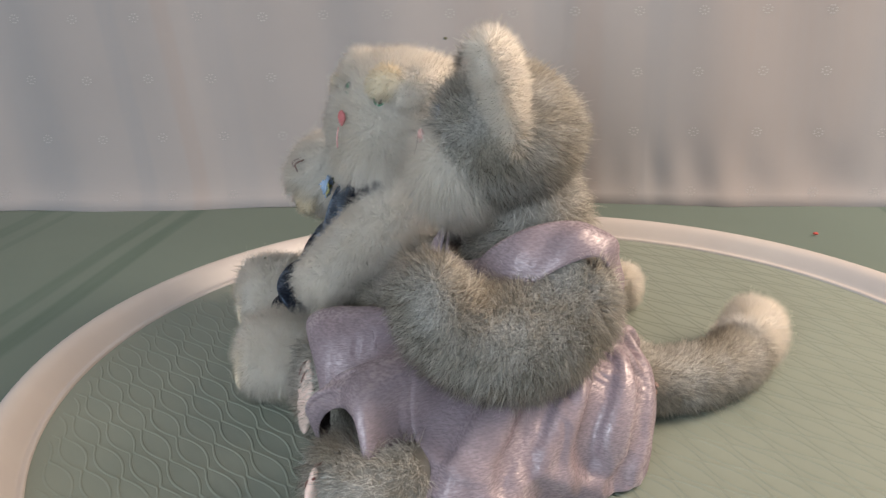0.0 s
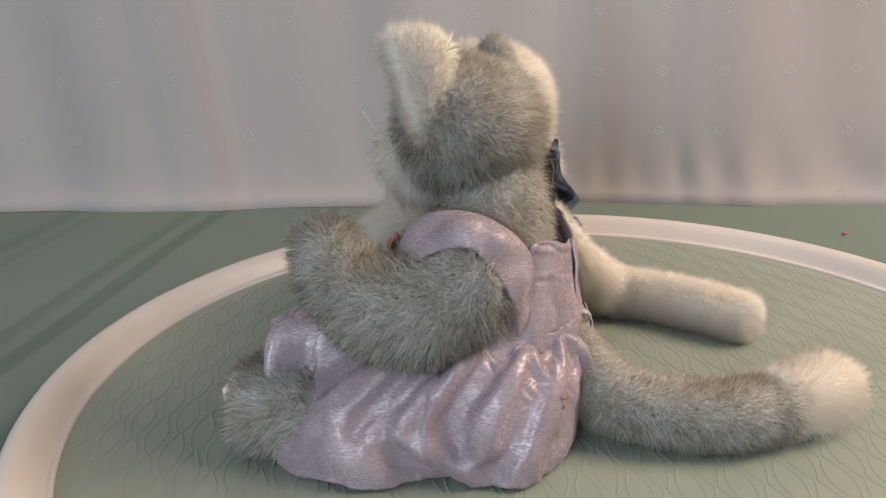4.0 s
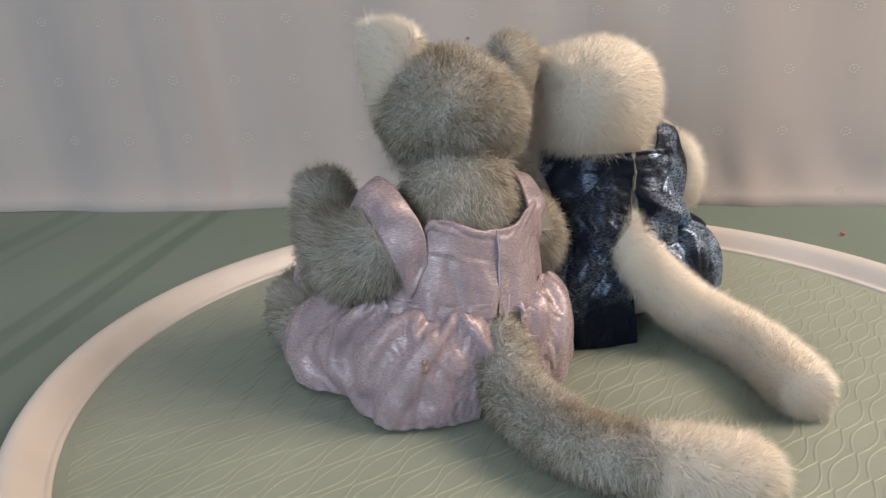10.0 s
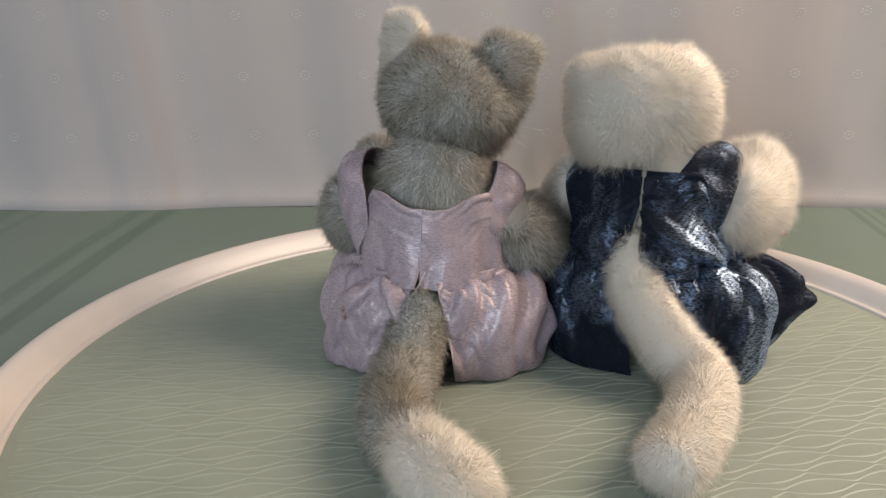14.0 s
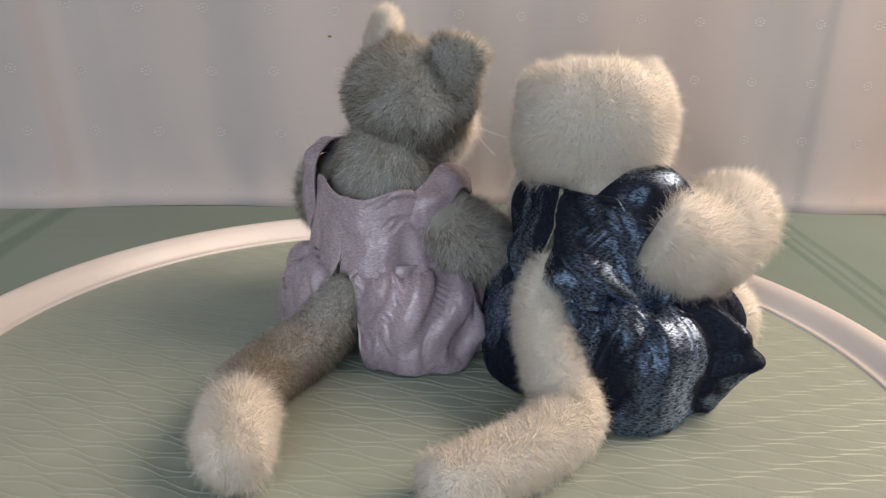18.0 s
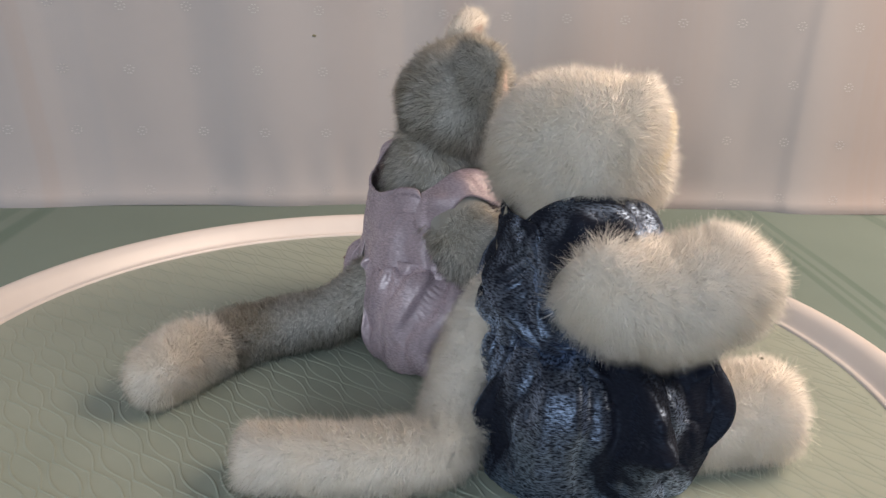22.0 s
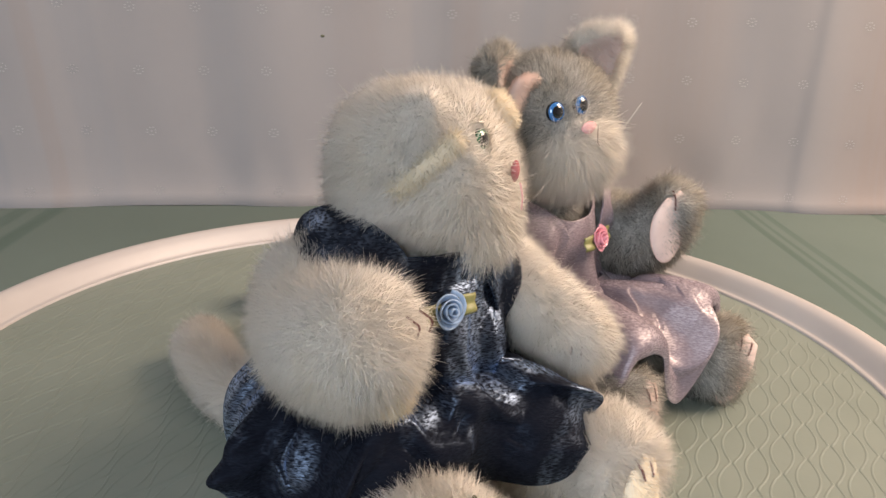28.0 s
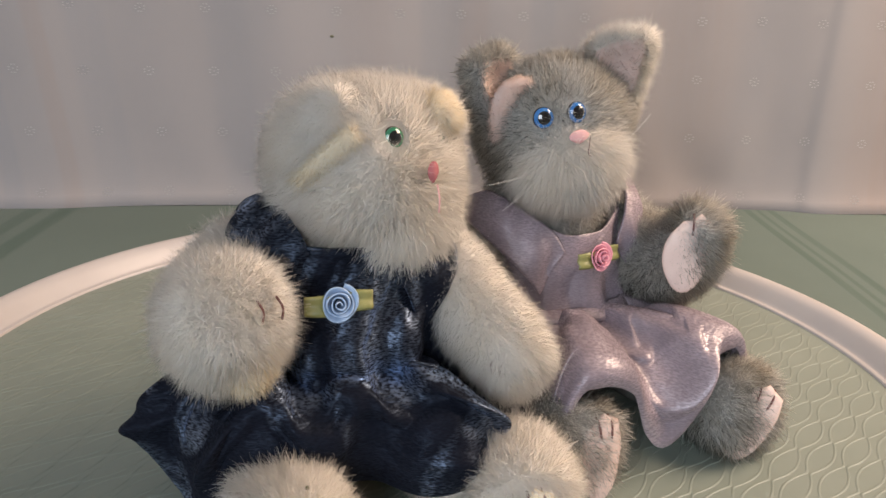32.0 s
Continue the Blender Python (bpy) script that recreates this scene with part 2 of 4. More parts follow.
def tube(rows, seg=28, rings=34, side=(0, 1, 0), wob=0.0, seed=0):
    """A closed round-ended tube: rows of x, y, z, half width (along side), half height. Vertices and quads."""
    R = spline(np.asarray(rows, float), rings)
    C = R[:, :3]
    T = np.gradient(C, axis=0)
    T /= np.linalg.norm(T, axis=1)[:, None]
    S = np.asarray(side, float) - T * (T @ np.asarray(side, float))[:, None]
    S /= np.linalg.norm(S, axis=1)[:, None]
    U = np.cross(T, S)
    a = np.linspace(0, 2 * np.pi, seg, endpoint=False)
    rng = np.random.RandomState(seed)
    ph = rng.rand(6) * 6.28
    V = []
    for i in range(rings):
        w = 1 + wob * (np.sin(2 * a + ph[0] + i * 0.35) + np.sin(3 * a + ph[1] - i * 0.5)) * 0.5
        V.append(C[i] + (np.cos(a) * w * R[i, 3])[:, None] * S[i] + (np.sin(a) * w * R[i, 4])[:, None] * U[i])
    V = np.concatenate(V)
    idx = np.arange(rings * seg).reshape(rings, seg)
    q = np.stack([idx[:-1], np.roll(idx[:-1], -1, 1), np.roll(idx[1:], -1, 1), idx[1:]], -1).reshape(-1, 4)
    # round ends
    caps, tris, base = [], [], len(V)
    for end, ring, sgn in ((0, idx[0], -1), (rings - 1, idx[-1], 1)):
        r = 0.5 * (R[end, 3] + R[end, 4])
        caps.append(C[end] + sgn * T[end] * r * 0.35)
        k = base + len(caps) - 1
        nx = np.roll(ring, -1)
        tris.append(np.stack([ring, nx, np.full(seg, k)], -1) if sgn > 0 else np.stack([nx, ring, np.full(seg, k)], -1))
    return np.vstack([V, caps]), q, np.concatenate(tris)


def blob(c, r, rot=None, seg=40, rings=28, shape=None):
    """An ellipsoid at c with radii r, turned by the 3 x 3 rot; shape(unit vectors) gives radius factors."""
    a = np.linspace(0, 2 * np.pi, seg, endpoint=False)
    b = np.linspace(0, np.pi, rings)
    U = np.stack([np.outer(np.sin(b), np.cos(a)), np.outer(np.sin(b), np.sin(a)), np.outer(np.cos(b), np.ones(seg))], -1).reshape(-1, 3)
    V = U * (shape(U)[:, None] if shape else 1) * np.asarray(r, float)
    if rot is not None:
        V = V @ np.asarray(rot, float).T
    V = V + np.asarray(c, float)
    idx = np.arange(rings * seg).reshape(rings, seg)
    q = np.stack([idx[:-1], idx[1:], np.roll(idx[1:], -1, 1), np.roll(idx[:-1], -1, 1)], -1).reshape(-1, 4)
    return V, q, np.zeros((0, 3), int)


def turn3(rz=0, ry=0, rx=0):
    return np.array(Euler([radians(rx), radians(ry), radians(rz)]).to_matrix())


FUR = 2.7  # hairs, against the counts below


def fur_on(V, q, t3, count, length, width, comb, seed, lay=0.45, droop=0.3, keep=None, curl=0.35, face_range=None, loose=1.0, fluff=0.0):
    """Skin and fur in one: blades rooted on the surface, combed along comb(points) or one direction."""
    rng = np.random.RandomState(seed)
    qs = q if face_range is None else q[face_range]
    F = np.vstack([qs[:, [0, 1, 2]], qs[:, [0, 2, 3]], t3]).astype(int)
    A, B, C = V[F[:, 0]], V[F[:, 1]], V[F[:, 2]]
    n = np.cross(B - A, C - A)
    area = np.linalg.norm(n, axis=1)
    F, A, B, C, n, area = F[area > 1e-12], A[area > 1e-12], B[area > 1e-12], C[area > 1e-12], n[area > 1e-12], area[area > 1e-12]
    vn = np.zeros_like(V)
    every = np.vstack([q[:, [0, 1, 2]], q[:, [0, 2, 3]], t3]).astype(int)
    flat = np.cross(V[every[:, 1]] - V[every[:, 0]], V[every[:, 2]] - V[every[:, 0]])
    for k in range(3):
        np.add.at(vn, every[:, k], flat)
    centre = V.mean(0)
    vn /= np.linalg.norm(vn, axis=1)[:, None] + 1e-12
    count = int(count * FUR)
    pick = rng.choice(len(F), count, p=area / area.sum())
    u, v = rng.rand(count), rng.rand(count)
    o = u + v > 1
    u[o], v[o] = 1 - u[o], 1 - v[o]
    P = A[pick] + (B - A)[pick] * u[:, None] + (C - A)[pick] * v[:, None]
    N = vn[F[pick, 0]] * (1 - u - v)[:, None] + vn[F[pick, 1]] * u[:, None] + vn[F[pick, 2]] * v[:, None]
    N /= np.linalg.norm(N, axis=1)[:, None] + 1e-12
    if keep is not None:
        ok = keep(P)
        P, N = P[ok], N[ok]
    k = len(P)
    D = comb(P) if callable(comb) else np.repeat(np.asarray(comb, float)[None], k, 0)
    # tufts: nearby hairs lean alike
    cell = np.floor(P / 0.0032 + 0.5 * np.sin(P[:, [1, 2, 0]] * 900)).astype(int)
    tuft = np.sin(cell @ np.array([12.9898, 78.233, 37.719]))[:, None] * np.array([3.1, 5.7, 9.1])
    wide = np.floor(P / 0.0085 + 0.6 * np.sin(P[:, [2, 0, 1]] * 330)).astype(int) @ np.array([12.9898, 78.233, 37.719])
    tuft = np.sin(tuft * 7.0) * 0.15 + np.sin(np.sin(wide)[:, None] * np.array([23.0, 41.0, 61.0])) * 0.10
    D = D - N * (D * N).sum(1)[:, None]
    J = rng.randn(k, 3)
    d0 = N * (1 - 0.8 * lay) + D * 0.8 * lay + (J * 0.34 + tuft) * loose
    d0 /= np.linalg.norm(d0, axis=1)[:, None]
    d1 = d0 + D * curl + np.array([0, 0, -droop]) + rng.randn(k, 3) * 0.22
    d1 /= np.linalg.norm(d1, axis=1)[:, None]
    ln = (1.12 * length * (0.5 + 0.5 * rng.rand(k) + 0.38 * loose * rng.rand(k) ** 6) * (1 + 0.14 * np.sin(np.sin(wide) * 97.0)))[:, None]
    wd = (0.95 * width * (0.7 + 0.6 * rng.rand(k)))[:, None]
    S = np.cross(d0, N) + 0.35 * np.cross(d0, rng.randn(k, 3))
    S /= np.linalg.norm(S, axis=1)[:, None]
    root = P - N * 0.0008
    mid = root + d0 * ln * 0.5
    tip = mid + d1 * ln * 0.5
    X = np.stack([root - S * wd * 0.5, root + S * wd * 0.5, mid + S * wd * 0.4, mid - S * wd * 0.4, tip], 1).reshape(-1, 3)
    XN = N + fluff * rng.randn(k, 3)
    XN = np.repeat(XN / np.linalg.norm(XN, axis=1)[:, None], 5, 0)
    b = len(V) + np.arange(k) * 5
    fq = np.stack([b, b + 1, b + 2, b + 3], -1)
    ft = np.stack([b + 3, b + 2, b + 4], -1)
    return np.vstack([V, X]), np.vstack([q, fq]), np.vstack([t3, ft]), np.vstack([vn, XN])


def part(name, data, material, parent, label=""):
    """One mesh object under a thing or a part. data: a mesh, or arrays for mesh_from."""
    me = data if isinstance(data, bpy.types.Mesh) else mesh_from(name, *data)
    if material is not None and not me.materials:
        me.materials.append(material)
    ob = new(name, me)
    ob.parent = parent
    return tagged(ob, label)


def furry(name, shape, material, parent, label="", count=9000, length=0.008, width=0.0004, comb=(0, 0, -1), seed=1, **kw):
    V, q, t3 = shape
    if material is WHITE_FUR:
        # a denser plush, its hairs turned every way
        count, kw = int(count * 1.3), dict(kw, loose=0.95, fluff=0.42)
    return part(name, fur_on(V, q, t3, count, length, width, comb, seed, **kw), material, parent, label)


def sheet(fn, nu, nv, thick=0.0011, closed=False):
    """A cloth of thickness thick: fn(u, v) with u, v arrays in 0..1 gives points. Both faces and the edges."""
    u, v = np.meshgrid(np.linspace(0, 1, nu), np.linspace(0, 1, nv), indexing="ij")
    P = fn(u, v)
    du, dv = np.gradient(P, axis=0), np.gradient(P, axis=1)
    n = np.cross(du, dv)
    n /= np.linalg.norm(n, axis=2)[:, :, None] + 1e-12
    A, B = P + n * thick * 0.5, P - n * thick * 0.5
    V = np.concatenate([A.reshape(-1, 3), B.reshape(-1, 3)])
    i = np.arange(nu * nv).reshape(nu, nv)
    k = nu * nv
    q = [np.stack([i[:-1, :-1], i[1:, :-1], i[1:, 1:], i[:-1, 1:]], -1).reshape(-1, 4)]
    q.append(q[0][:, ::-1] + k)
    for e in (i[0, ::-1], i[-1], i[:, 0], i[::-1, -1]):
        q.append(np.stack([e[1:], e[:-1], e[:-1] + k, e[1:] + k], -1))
    return V, np.concatenate(q)


def cord(points, r, seg=6, rings=24):
    rows = [(*p, r, r) for p in points]
    side = (0.31, 0.92, 0.21)
    return tube(rows, seg, rings, side)


def box(lo, hi, bevel=0.0):
    bm = bmesh.new()
    bmesh.ops.create_cube(bm, size=1)
    lo, hi = Vector(lo), Vector(hi)
    for v in bm.verts:
        v.co = Vector([(lo[i] + hi[i]) / 2 + v.co[i] * (hi[i] - lo[i]) for i in range(3)])
    if bevel:
        bmesh.ops.bevel(bm, geom=bm.edges[:], offset=bevel, segments=2, affect="EDGES")
    me = bpy.data.meshes.new("box")
    bm.to_mesh(me)
    bm.free()
    return me


def structure(name, me, material, label):
    ob = new(name, me)
    me.materials.append(material)
    return tagged(ob, label, kind="structure")


# ---------------------------------------------------------------- setting
structure("floor", box((-1.6, -1.8, -0.78), (1.6, 1.2, -0.74)), FLOOR_WOOD, "brown wooden floor under the table")
structure("ceiling", box((-1.6, -1.8, 1.3), (1.6, 1.2, 1.34)), WALL_PAINT, "plain pale ceiling")
structure("wall_north", box((-1.6, 1.1, -0.74), (1.6, 1.2, 1.3)), WALL_PAINT, "plain painted wall behind the curtain")
structure("wall_east", box((1.5, -1.7, -0.74), (1.6, 1.1, 1.3)), WALL_PAINT, "plain painted wall")
structure("wall_west", box((-1.6, -1.7, -0.74), (-1.5, 1.1, 1.3)), WALL_PAINT, "plain painted wall")
for i, (lo, hi) in enumerate((((-1.6, -1.8, -0.74), (-0.90, -1.7, 1.3)), ((0.0, -1.8, -0.74), (1.6, -1.7, 1.3)), ((-0.90, -1.8, -0.74), (0.0, -1.7, 0.1)), ((-0.90, -1.8, 1.0), (0.0, -1.7, 1.3)))):
    structure("wall_south_%d" % (i + 1), box(lo, hi), WALL_PAINT, "plain painted wall round the window opening")


def back_line(x):
    """Where the hanging cloth meets the table."""
    return 0.358 + 0.075 * x - 0.03 * np.clip(-x - 0.2, 0, 1) + 0.012 * np.sin(x * 9.0 + 0.6) * np.exp(-((x - 0.05) / 0.5) ** 2) + 0.006 + 0.017 * np.exp(-((x + 0.18) / 0.17) ** 2)


def hanging(x, z):
    y = back_line(x) + 0.006 + 0.04 * z
    y = y + 0.004 * np.sin(x * 23 + 1.0 + 1.5 * z) * np.exp(-z * 2) + 0.0010 * np.sin(x * 61 + 6 * z)
    crease = np.exp(-((x - 0.30 - 0.25 * (z - 0.05)) / 0.02) ** 2) * np.exp(-((z - 0.06) / 0.05) ** 2)
    folds = 0.003 / (1 + np.exp(-(x - 0.372 - 0.05 * z) / 0.003)) + 0.0012 / (1 + np.exp(-(x - 0.022) / 0.003))
    low = np.exp(-((z - 0.025) / 0.03) ** 2)
    ripple = 0.0015 * low * np.sin(x * 95 + 14 * np.sin(x * 7) + 20 * z) * (0.35 + 0.65 * (x > 0.1))
    return y - 0.003 * crease - 0.012 * np.exp(-z / 0.012) - folds + ripple


def build_backdrop():
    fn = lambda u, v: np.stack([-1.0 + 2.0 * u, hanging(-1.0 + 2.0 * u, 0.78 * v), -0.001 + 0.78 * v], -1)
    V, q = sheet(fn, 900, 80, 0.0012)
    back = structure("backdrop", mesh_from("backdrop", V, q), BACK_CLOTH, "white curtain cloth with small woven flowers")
    # woven flowers, a ring of small stitches each
    Vs, Qs, k = [], [], 0
    for j in range(14):
        for i in range(34):
            x, z = -0.93 + 0.0565 * i, 0.012 + 0.0555 * j
            x += -0.14 * (z - 0.1) * min(max((0.12 - x) / 0.5, 0), 1) + random.uniform(-0.001, 0.001)
            z += random.uniform(-0.001, 0.001)
            for dx, dz in ((-0.0036, 0.0012), (-0.0012, 0.0034), (0.0014, 0.0034), (0.0037, 0.0012), (0.0036, -0.0014), (0.0012, -0.0034), (-0.0013, -0.0034), (-0.0037, -0.0012), (0.0, 0.0)):
                cx, cz = x + dx, z + dz
                s, h = random.uniform(0.0010, 0.0017), 0.0006
                y = float(hanging(np.array(cx), np.array(cz))) - 0.0009
                Vs += [(cx - s, y, cz), (cx, y - 0.0002, cz - h), (cx + s, y, cz), (cx, y - 0.0002, cz + h)]
                Qs.append((k, k + 1, k + 2, k + 3))
                k += 4
    for x, z, r in ((-0.0905, 0.156, 0.0012),):
        y = float(hanging(np.array(x), np.array(z))) - 0.0010
        part("speck", blob((x, y, z), (r * 1.6, 0.0004, r), None, 10, 6)[:2], SPECK_DIRT, back, "tiny dark speck")
    m = part("woven_flowers", mesh_from("woven_flowers", Vs, Qs), MOTIF_THREAD, back, "small white woven flowers")
    m["kind"] = "stuff"


def build_table():
    rng = np.random.RandomState(5)

    def fn(u, v):
        x, y = -1.0 + 2.0 * u, -0.95 + 1.42 * v
        z = 0.0006 * np.sin(x * 17 + y * 5) + 0.0005 * np.sin(y * 23 - x * 9) - 0.0014
        return np.stack([x, y, z], -1)
    V, q = sheet(fn, 200, 140, 0.0014)
    table = new("table", None)
    tagged(table, "table covered with a sage green cloth", "table")
    part("tabletop", box((-0.98, -0.93, -0.034), (0.98, 0.46, -0.004), 0.003), FLOOR_WOOD, table)
    for x in (-0.9, 0.9):
        for y in (-0.85, 0.38):
            part("leg", box((x - 0.03, y - 0.03, -0.74), (x + 0.03, y + 0.03, -0.034), 0.004), FLOOR_WOOD, table)
    cloth = new("tablecloth", mesh_from("tablecloth", V, q))
    cloth.data.materials.append(TABLE_CLOTH)
    tagged(cloth, "sage green tablecloth with darker woven stripes", "tablecloth")
    # a red crumb on the cloth
    crumb = new("crumb", mesh_from("crumb", *blob((0, 0, 0), (0.0022, 0.0016, 0.0012), seg=8, rings=6, shape=lambda U: 1 + 0.2 * np.sin(U[:, 0] * 9 + U[:, 2] * 5))[:2]))
    crumb.data.materials.append(plain_material("red_crumb", (0.42, 0.04, 0.04), (0.5, 0.08, 0.06), 0.7))
    crumb.location = (0.232, 0.291, 0.0006)
    tagged(crumb, "tiny red crumb lying on the green tablecloth", "crumb")


build_backdrop()
build_table()

# ---------------------------------------------------------------- tray
R_TRAY, Z_TRAY = 0.2730, 0.0085


def lathe(profile, seg=160):
    P = np.array(profile, float)
    a = np.linspace(0, 2 * np.pi, seg, endpoint=False)
    V = np.stack([np.outer(P[:, 0], np.cos(a)), np.outer(P[:, 0], np.sin(a)), np.outer(P[:, 1], np.ones(seg))], -1).reshape(-1, 3)
    idx = np.arange(len(P) * seg).reshape(len(P), seg)
    q = np.stack([idx[:-1], np.roll(idx[:-1], -1, 1), np.roll(idx[1:], -1, 1), idx[1:]], -1).reshape(-1, 4)
    return V, q


def build_tray():
    tray = new("turntable_tray", None)
    tagged(tray, "round turning tray with white raised rim and sage patterned top", "tray")
    inner = R_TRAY - 0.0235
    prof = [(inner, 0.0070), (inner + 0.0006, 0.0096), (inner + 0.0020, 0.0102), (inner + 0.0038, 0.0106), (inner + 0.0075, 0.0150), (inner + 0.0115, 0.0192),
            (inner + 0.0160, 0.0212), (inner + 0.0200, 0.0206), (inner + 0.0226, 0.0185), (inner + 0.0234, 0.0155), (inner + 0.0228, 0.008), (inner + 0.020, 0.004), (inner, 0.004)]
    pr = spline(prof, 48)
    V, q = lathe(pr)
    part("rim", mesh_from("rim", V, q), RIM_PLASTIC, tray, "white glossy plastic rim")
    V, q = lathe([(0.0005, Z_TRAY), (0.08, Z_TRAY), (0.16, Z_TRAY), (inner + 0.001, Z_TRAY), (inner + 0.001, 0.0060), (0.0005, 0.0060)])
    part("tray_top", mesh_from("tray_top", V, q, smooth=False), TRAY_PLASTIC, tray, "sage green plastic top")
    V, q = lathe([(0.12, 0.0006), (0.12, 0.0062), (0.0005, 0.0062), (0.0005, 0.0006)][::-1], 64)
    part("turning_base", mesh_from("turning_base", V, q, smooth=False), RIM_PLASTIC, tray)
    # embossed chains of pointed loops
    Vs, Qs, k = [], [], 0
    pitch, cell, amp, turn = 0.0108, 0.034, 0.0046, radians(45)
    ct, st = math.cos(turn), math.sin(turn)
    prof = ((-0.0009, -0.0002), (0.0, 0.00055), (0.0009, -0.0002))
    n = int(inner / pitch) + 1
    for i in range(-n, n + 1):
        for side in (-1, 1):
            run = []
            for y in np.arange(-inner, inner, cell / 14):
                x = i * pitch + side * (0.0004 + amp * abs(math.sin(math.pi * y / cell + (math.pi / 2 if i % 2 else 0))) ** 0.9)
                if x * x + y * y < (inner - 0.004) ** 2:
                    run.append((x, y))
            for a, (x, y) in enumerate(run):
                for dx, dz in prof:
                    X = x + dx
                    Vs.append((X * ct - y * st, X * st + y * ct, Z_TRAY + dz))
                if a:
                    Qs += [(k - 3, k - 2, k + 1, k), (k - 2, k - 1, k + 2, k + 1)]
                k += 3
    o = part("embossed_chains", mesh_from("embossed_chains", Vs, Qs), TRAY_PLASTIC, tray, "raised chain pattern")
    o["kind"] = "stuff"
    return tray


tray = build_tray()

# ---------------------------------------------------------------- plush cats
# in each cat's own space x is ahead, y to its left, z up from the tray


def eye_ball(c, direction, r, iris, parent):
    V, q, _ = blob((0, 0, 0), (r, r, r * 0.62), seg=28, rings=20)
    me = mesh_from("eye", V, q)
    me.materials.append(iris)
    me.materials.append(BLACK_GLASS)
    for p in me.polygons:
        c0 = sum((me.vertices[v].co for v in p.vertices), Vector()) / 4
        p.material_index = 1 if (c0.xy.length < r * 0.66 or c0.z < 0 or c0.xy.length > r * 0.93) else 0
    ob = part("eye", me, None, parent, "glossy glass eye with a coloured ring")
    ob.matrix_basis = Matrix.Translation(c) @ Vector(direction).to_track_quat("Z", "Y").to_matrix().to_4x4()
    return ob


def rose_bow(c, direction, size, petal, parent, spin=0.0, label=""):
    """A rolled ribbon rose on two folded green leaves."""
    m = Matrix.Translation(c) @ Vector(direction).to_track_quat("Z", "Y").to_matrix().to_4x4() @ Matrix.Rotation(radians(spin), 4, "Z")

    def fn(u, v):
        a = u * 2 * math.pi * 4.2
        r = size * (0.10 + 0.90 * u ** 0.85) * (1 + 0.06 * np.sin(a * 2.5))
        flare = (0.55 + 0.45 * v * (0.4 + 0.6 * u))
        h = size * (0.15 + 0.85 * v * (1.05 - 0.75 * u)) + size * 0.06 * np.sin(a * 2.5 + 1)
        return np.stack([np.cos(a) * r * flare, np.sin(a) * r * flare, h], -1)
    V, q = sheet(fn, 150, 7, size * 0.07)
    ob = part("ribbon_rose", mesh_from("rose", V, q), petal, parent, label)
    ob.matrix_basis = m
    for s in (-1, 1):
        def leaf(u, v):
            x = s * size * (0.35 + 1.35 * u)
            y = size * (v - 0.5) * (1.1 - 0.15 * u) + size * 0.12 * s
            return np.stack([x, y, size * (0.16 + 0.16 * np.sin(u * 3.1) + 0.08 * np.sin(v * 9))], -1)
        V, q = sheet(leaf, 12, 8, size * 0.06)
        lo = part("ribbon_leaf", mesh_from("leaf", V, q), GREEN_SATIN, parent, "olive green satin leaf")
        lo.matrix_basis = m


def paw_pad(c, direction, up, size, material, parent, toes=2):
    """A suede pad with sewn toe lines, on the flat end of a limb."""
    d = Vector(direction).normalized()
    y = (Vector(up) - d * Vector(up).dot(d)).normalized()
    x = y.cross(d)
    m = Matrix((x, y, d)).transposed().to_4x4()
    m.translation = c
    w, h = size
    V, q, _ = blob((0, 0, 0), (w, h, 0.0035), seg=28, rings=14, shape=lambda U: 1 + (0.07 * np.sin(np.arctan2(U[:, 1], U[:, 0]) * 3 - 1.3) + 0.07 * np.cos(9 * (np.arctan2(U[:, 1], U[:, 0]) - math.pi / 2)) * np.clip(U[:, 1], 0, 1) ** 2) * np.hypot(U[:, 0], U[:, 1]))
    pad = part("paw_pad", mesh_from("paw_pad", V, q), material, parent, "suede paw pad")
    pad.matrix_basis = m
    for k in range(toes):
        xx = (k - (toes - 1) / 2) * w * 0.55
        pts = [(xx, h * 0.98, -0.0012), (xx * 1.02, h * 0.80, 0.0020), (xx * 0.95, h * 0.62, 0.0030), (xx * 0.85, h * 0.50, 0.0034)]
        V, q, t = cord(pts, 0.0005, 6, 10)
        s = part("toe_stitch", mesh_from("stitch", V, q, t), THREAD, parent, "dark thread line")
        s.matrix_basis = m


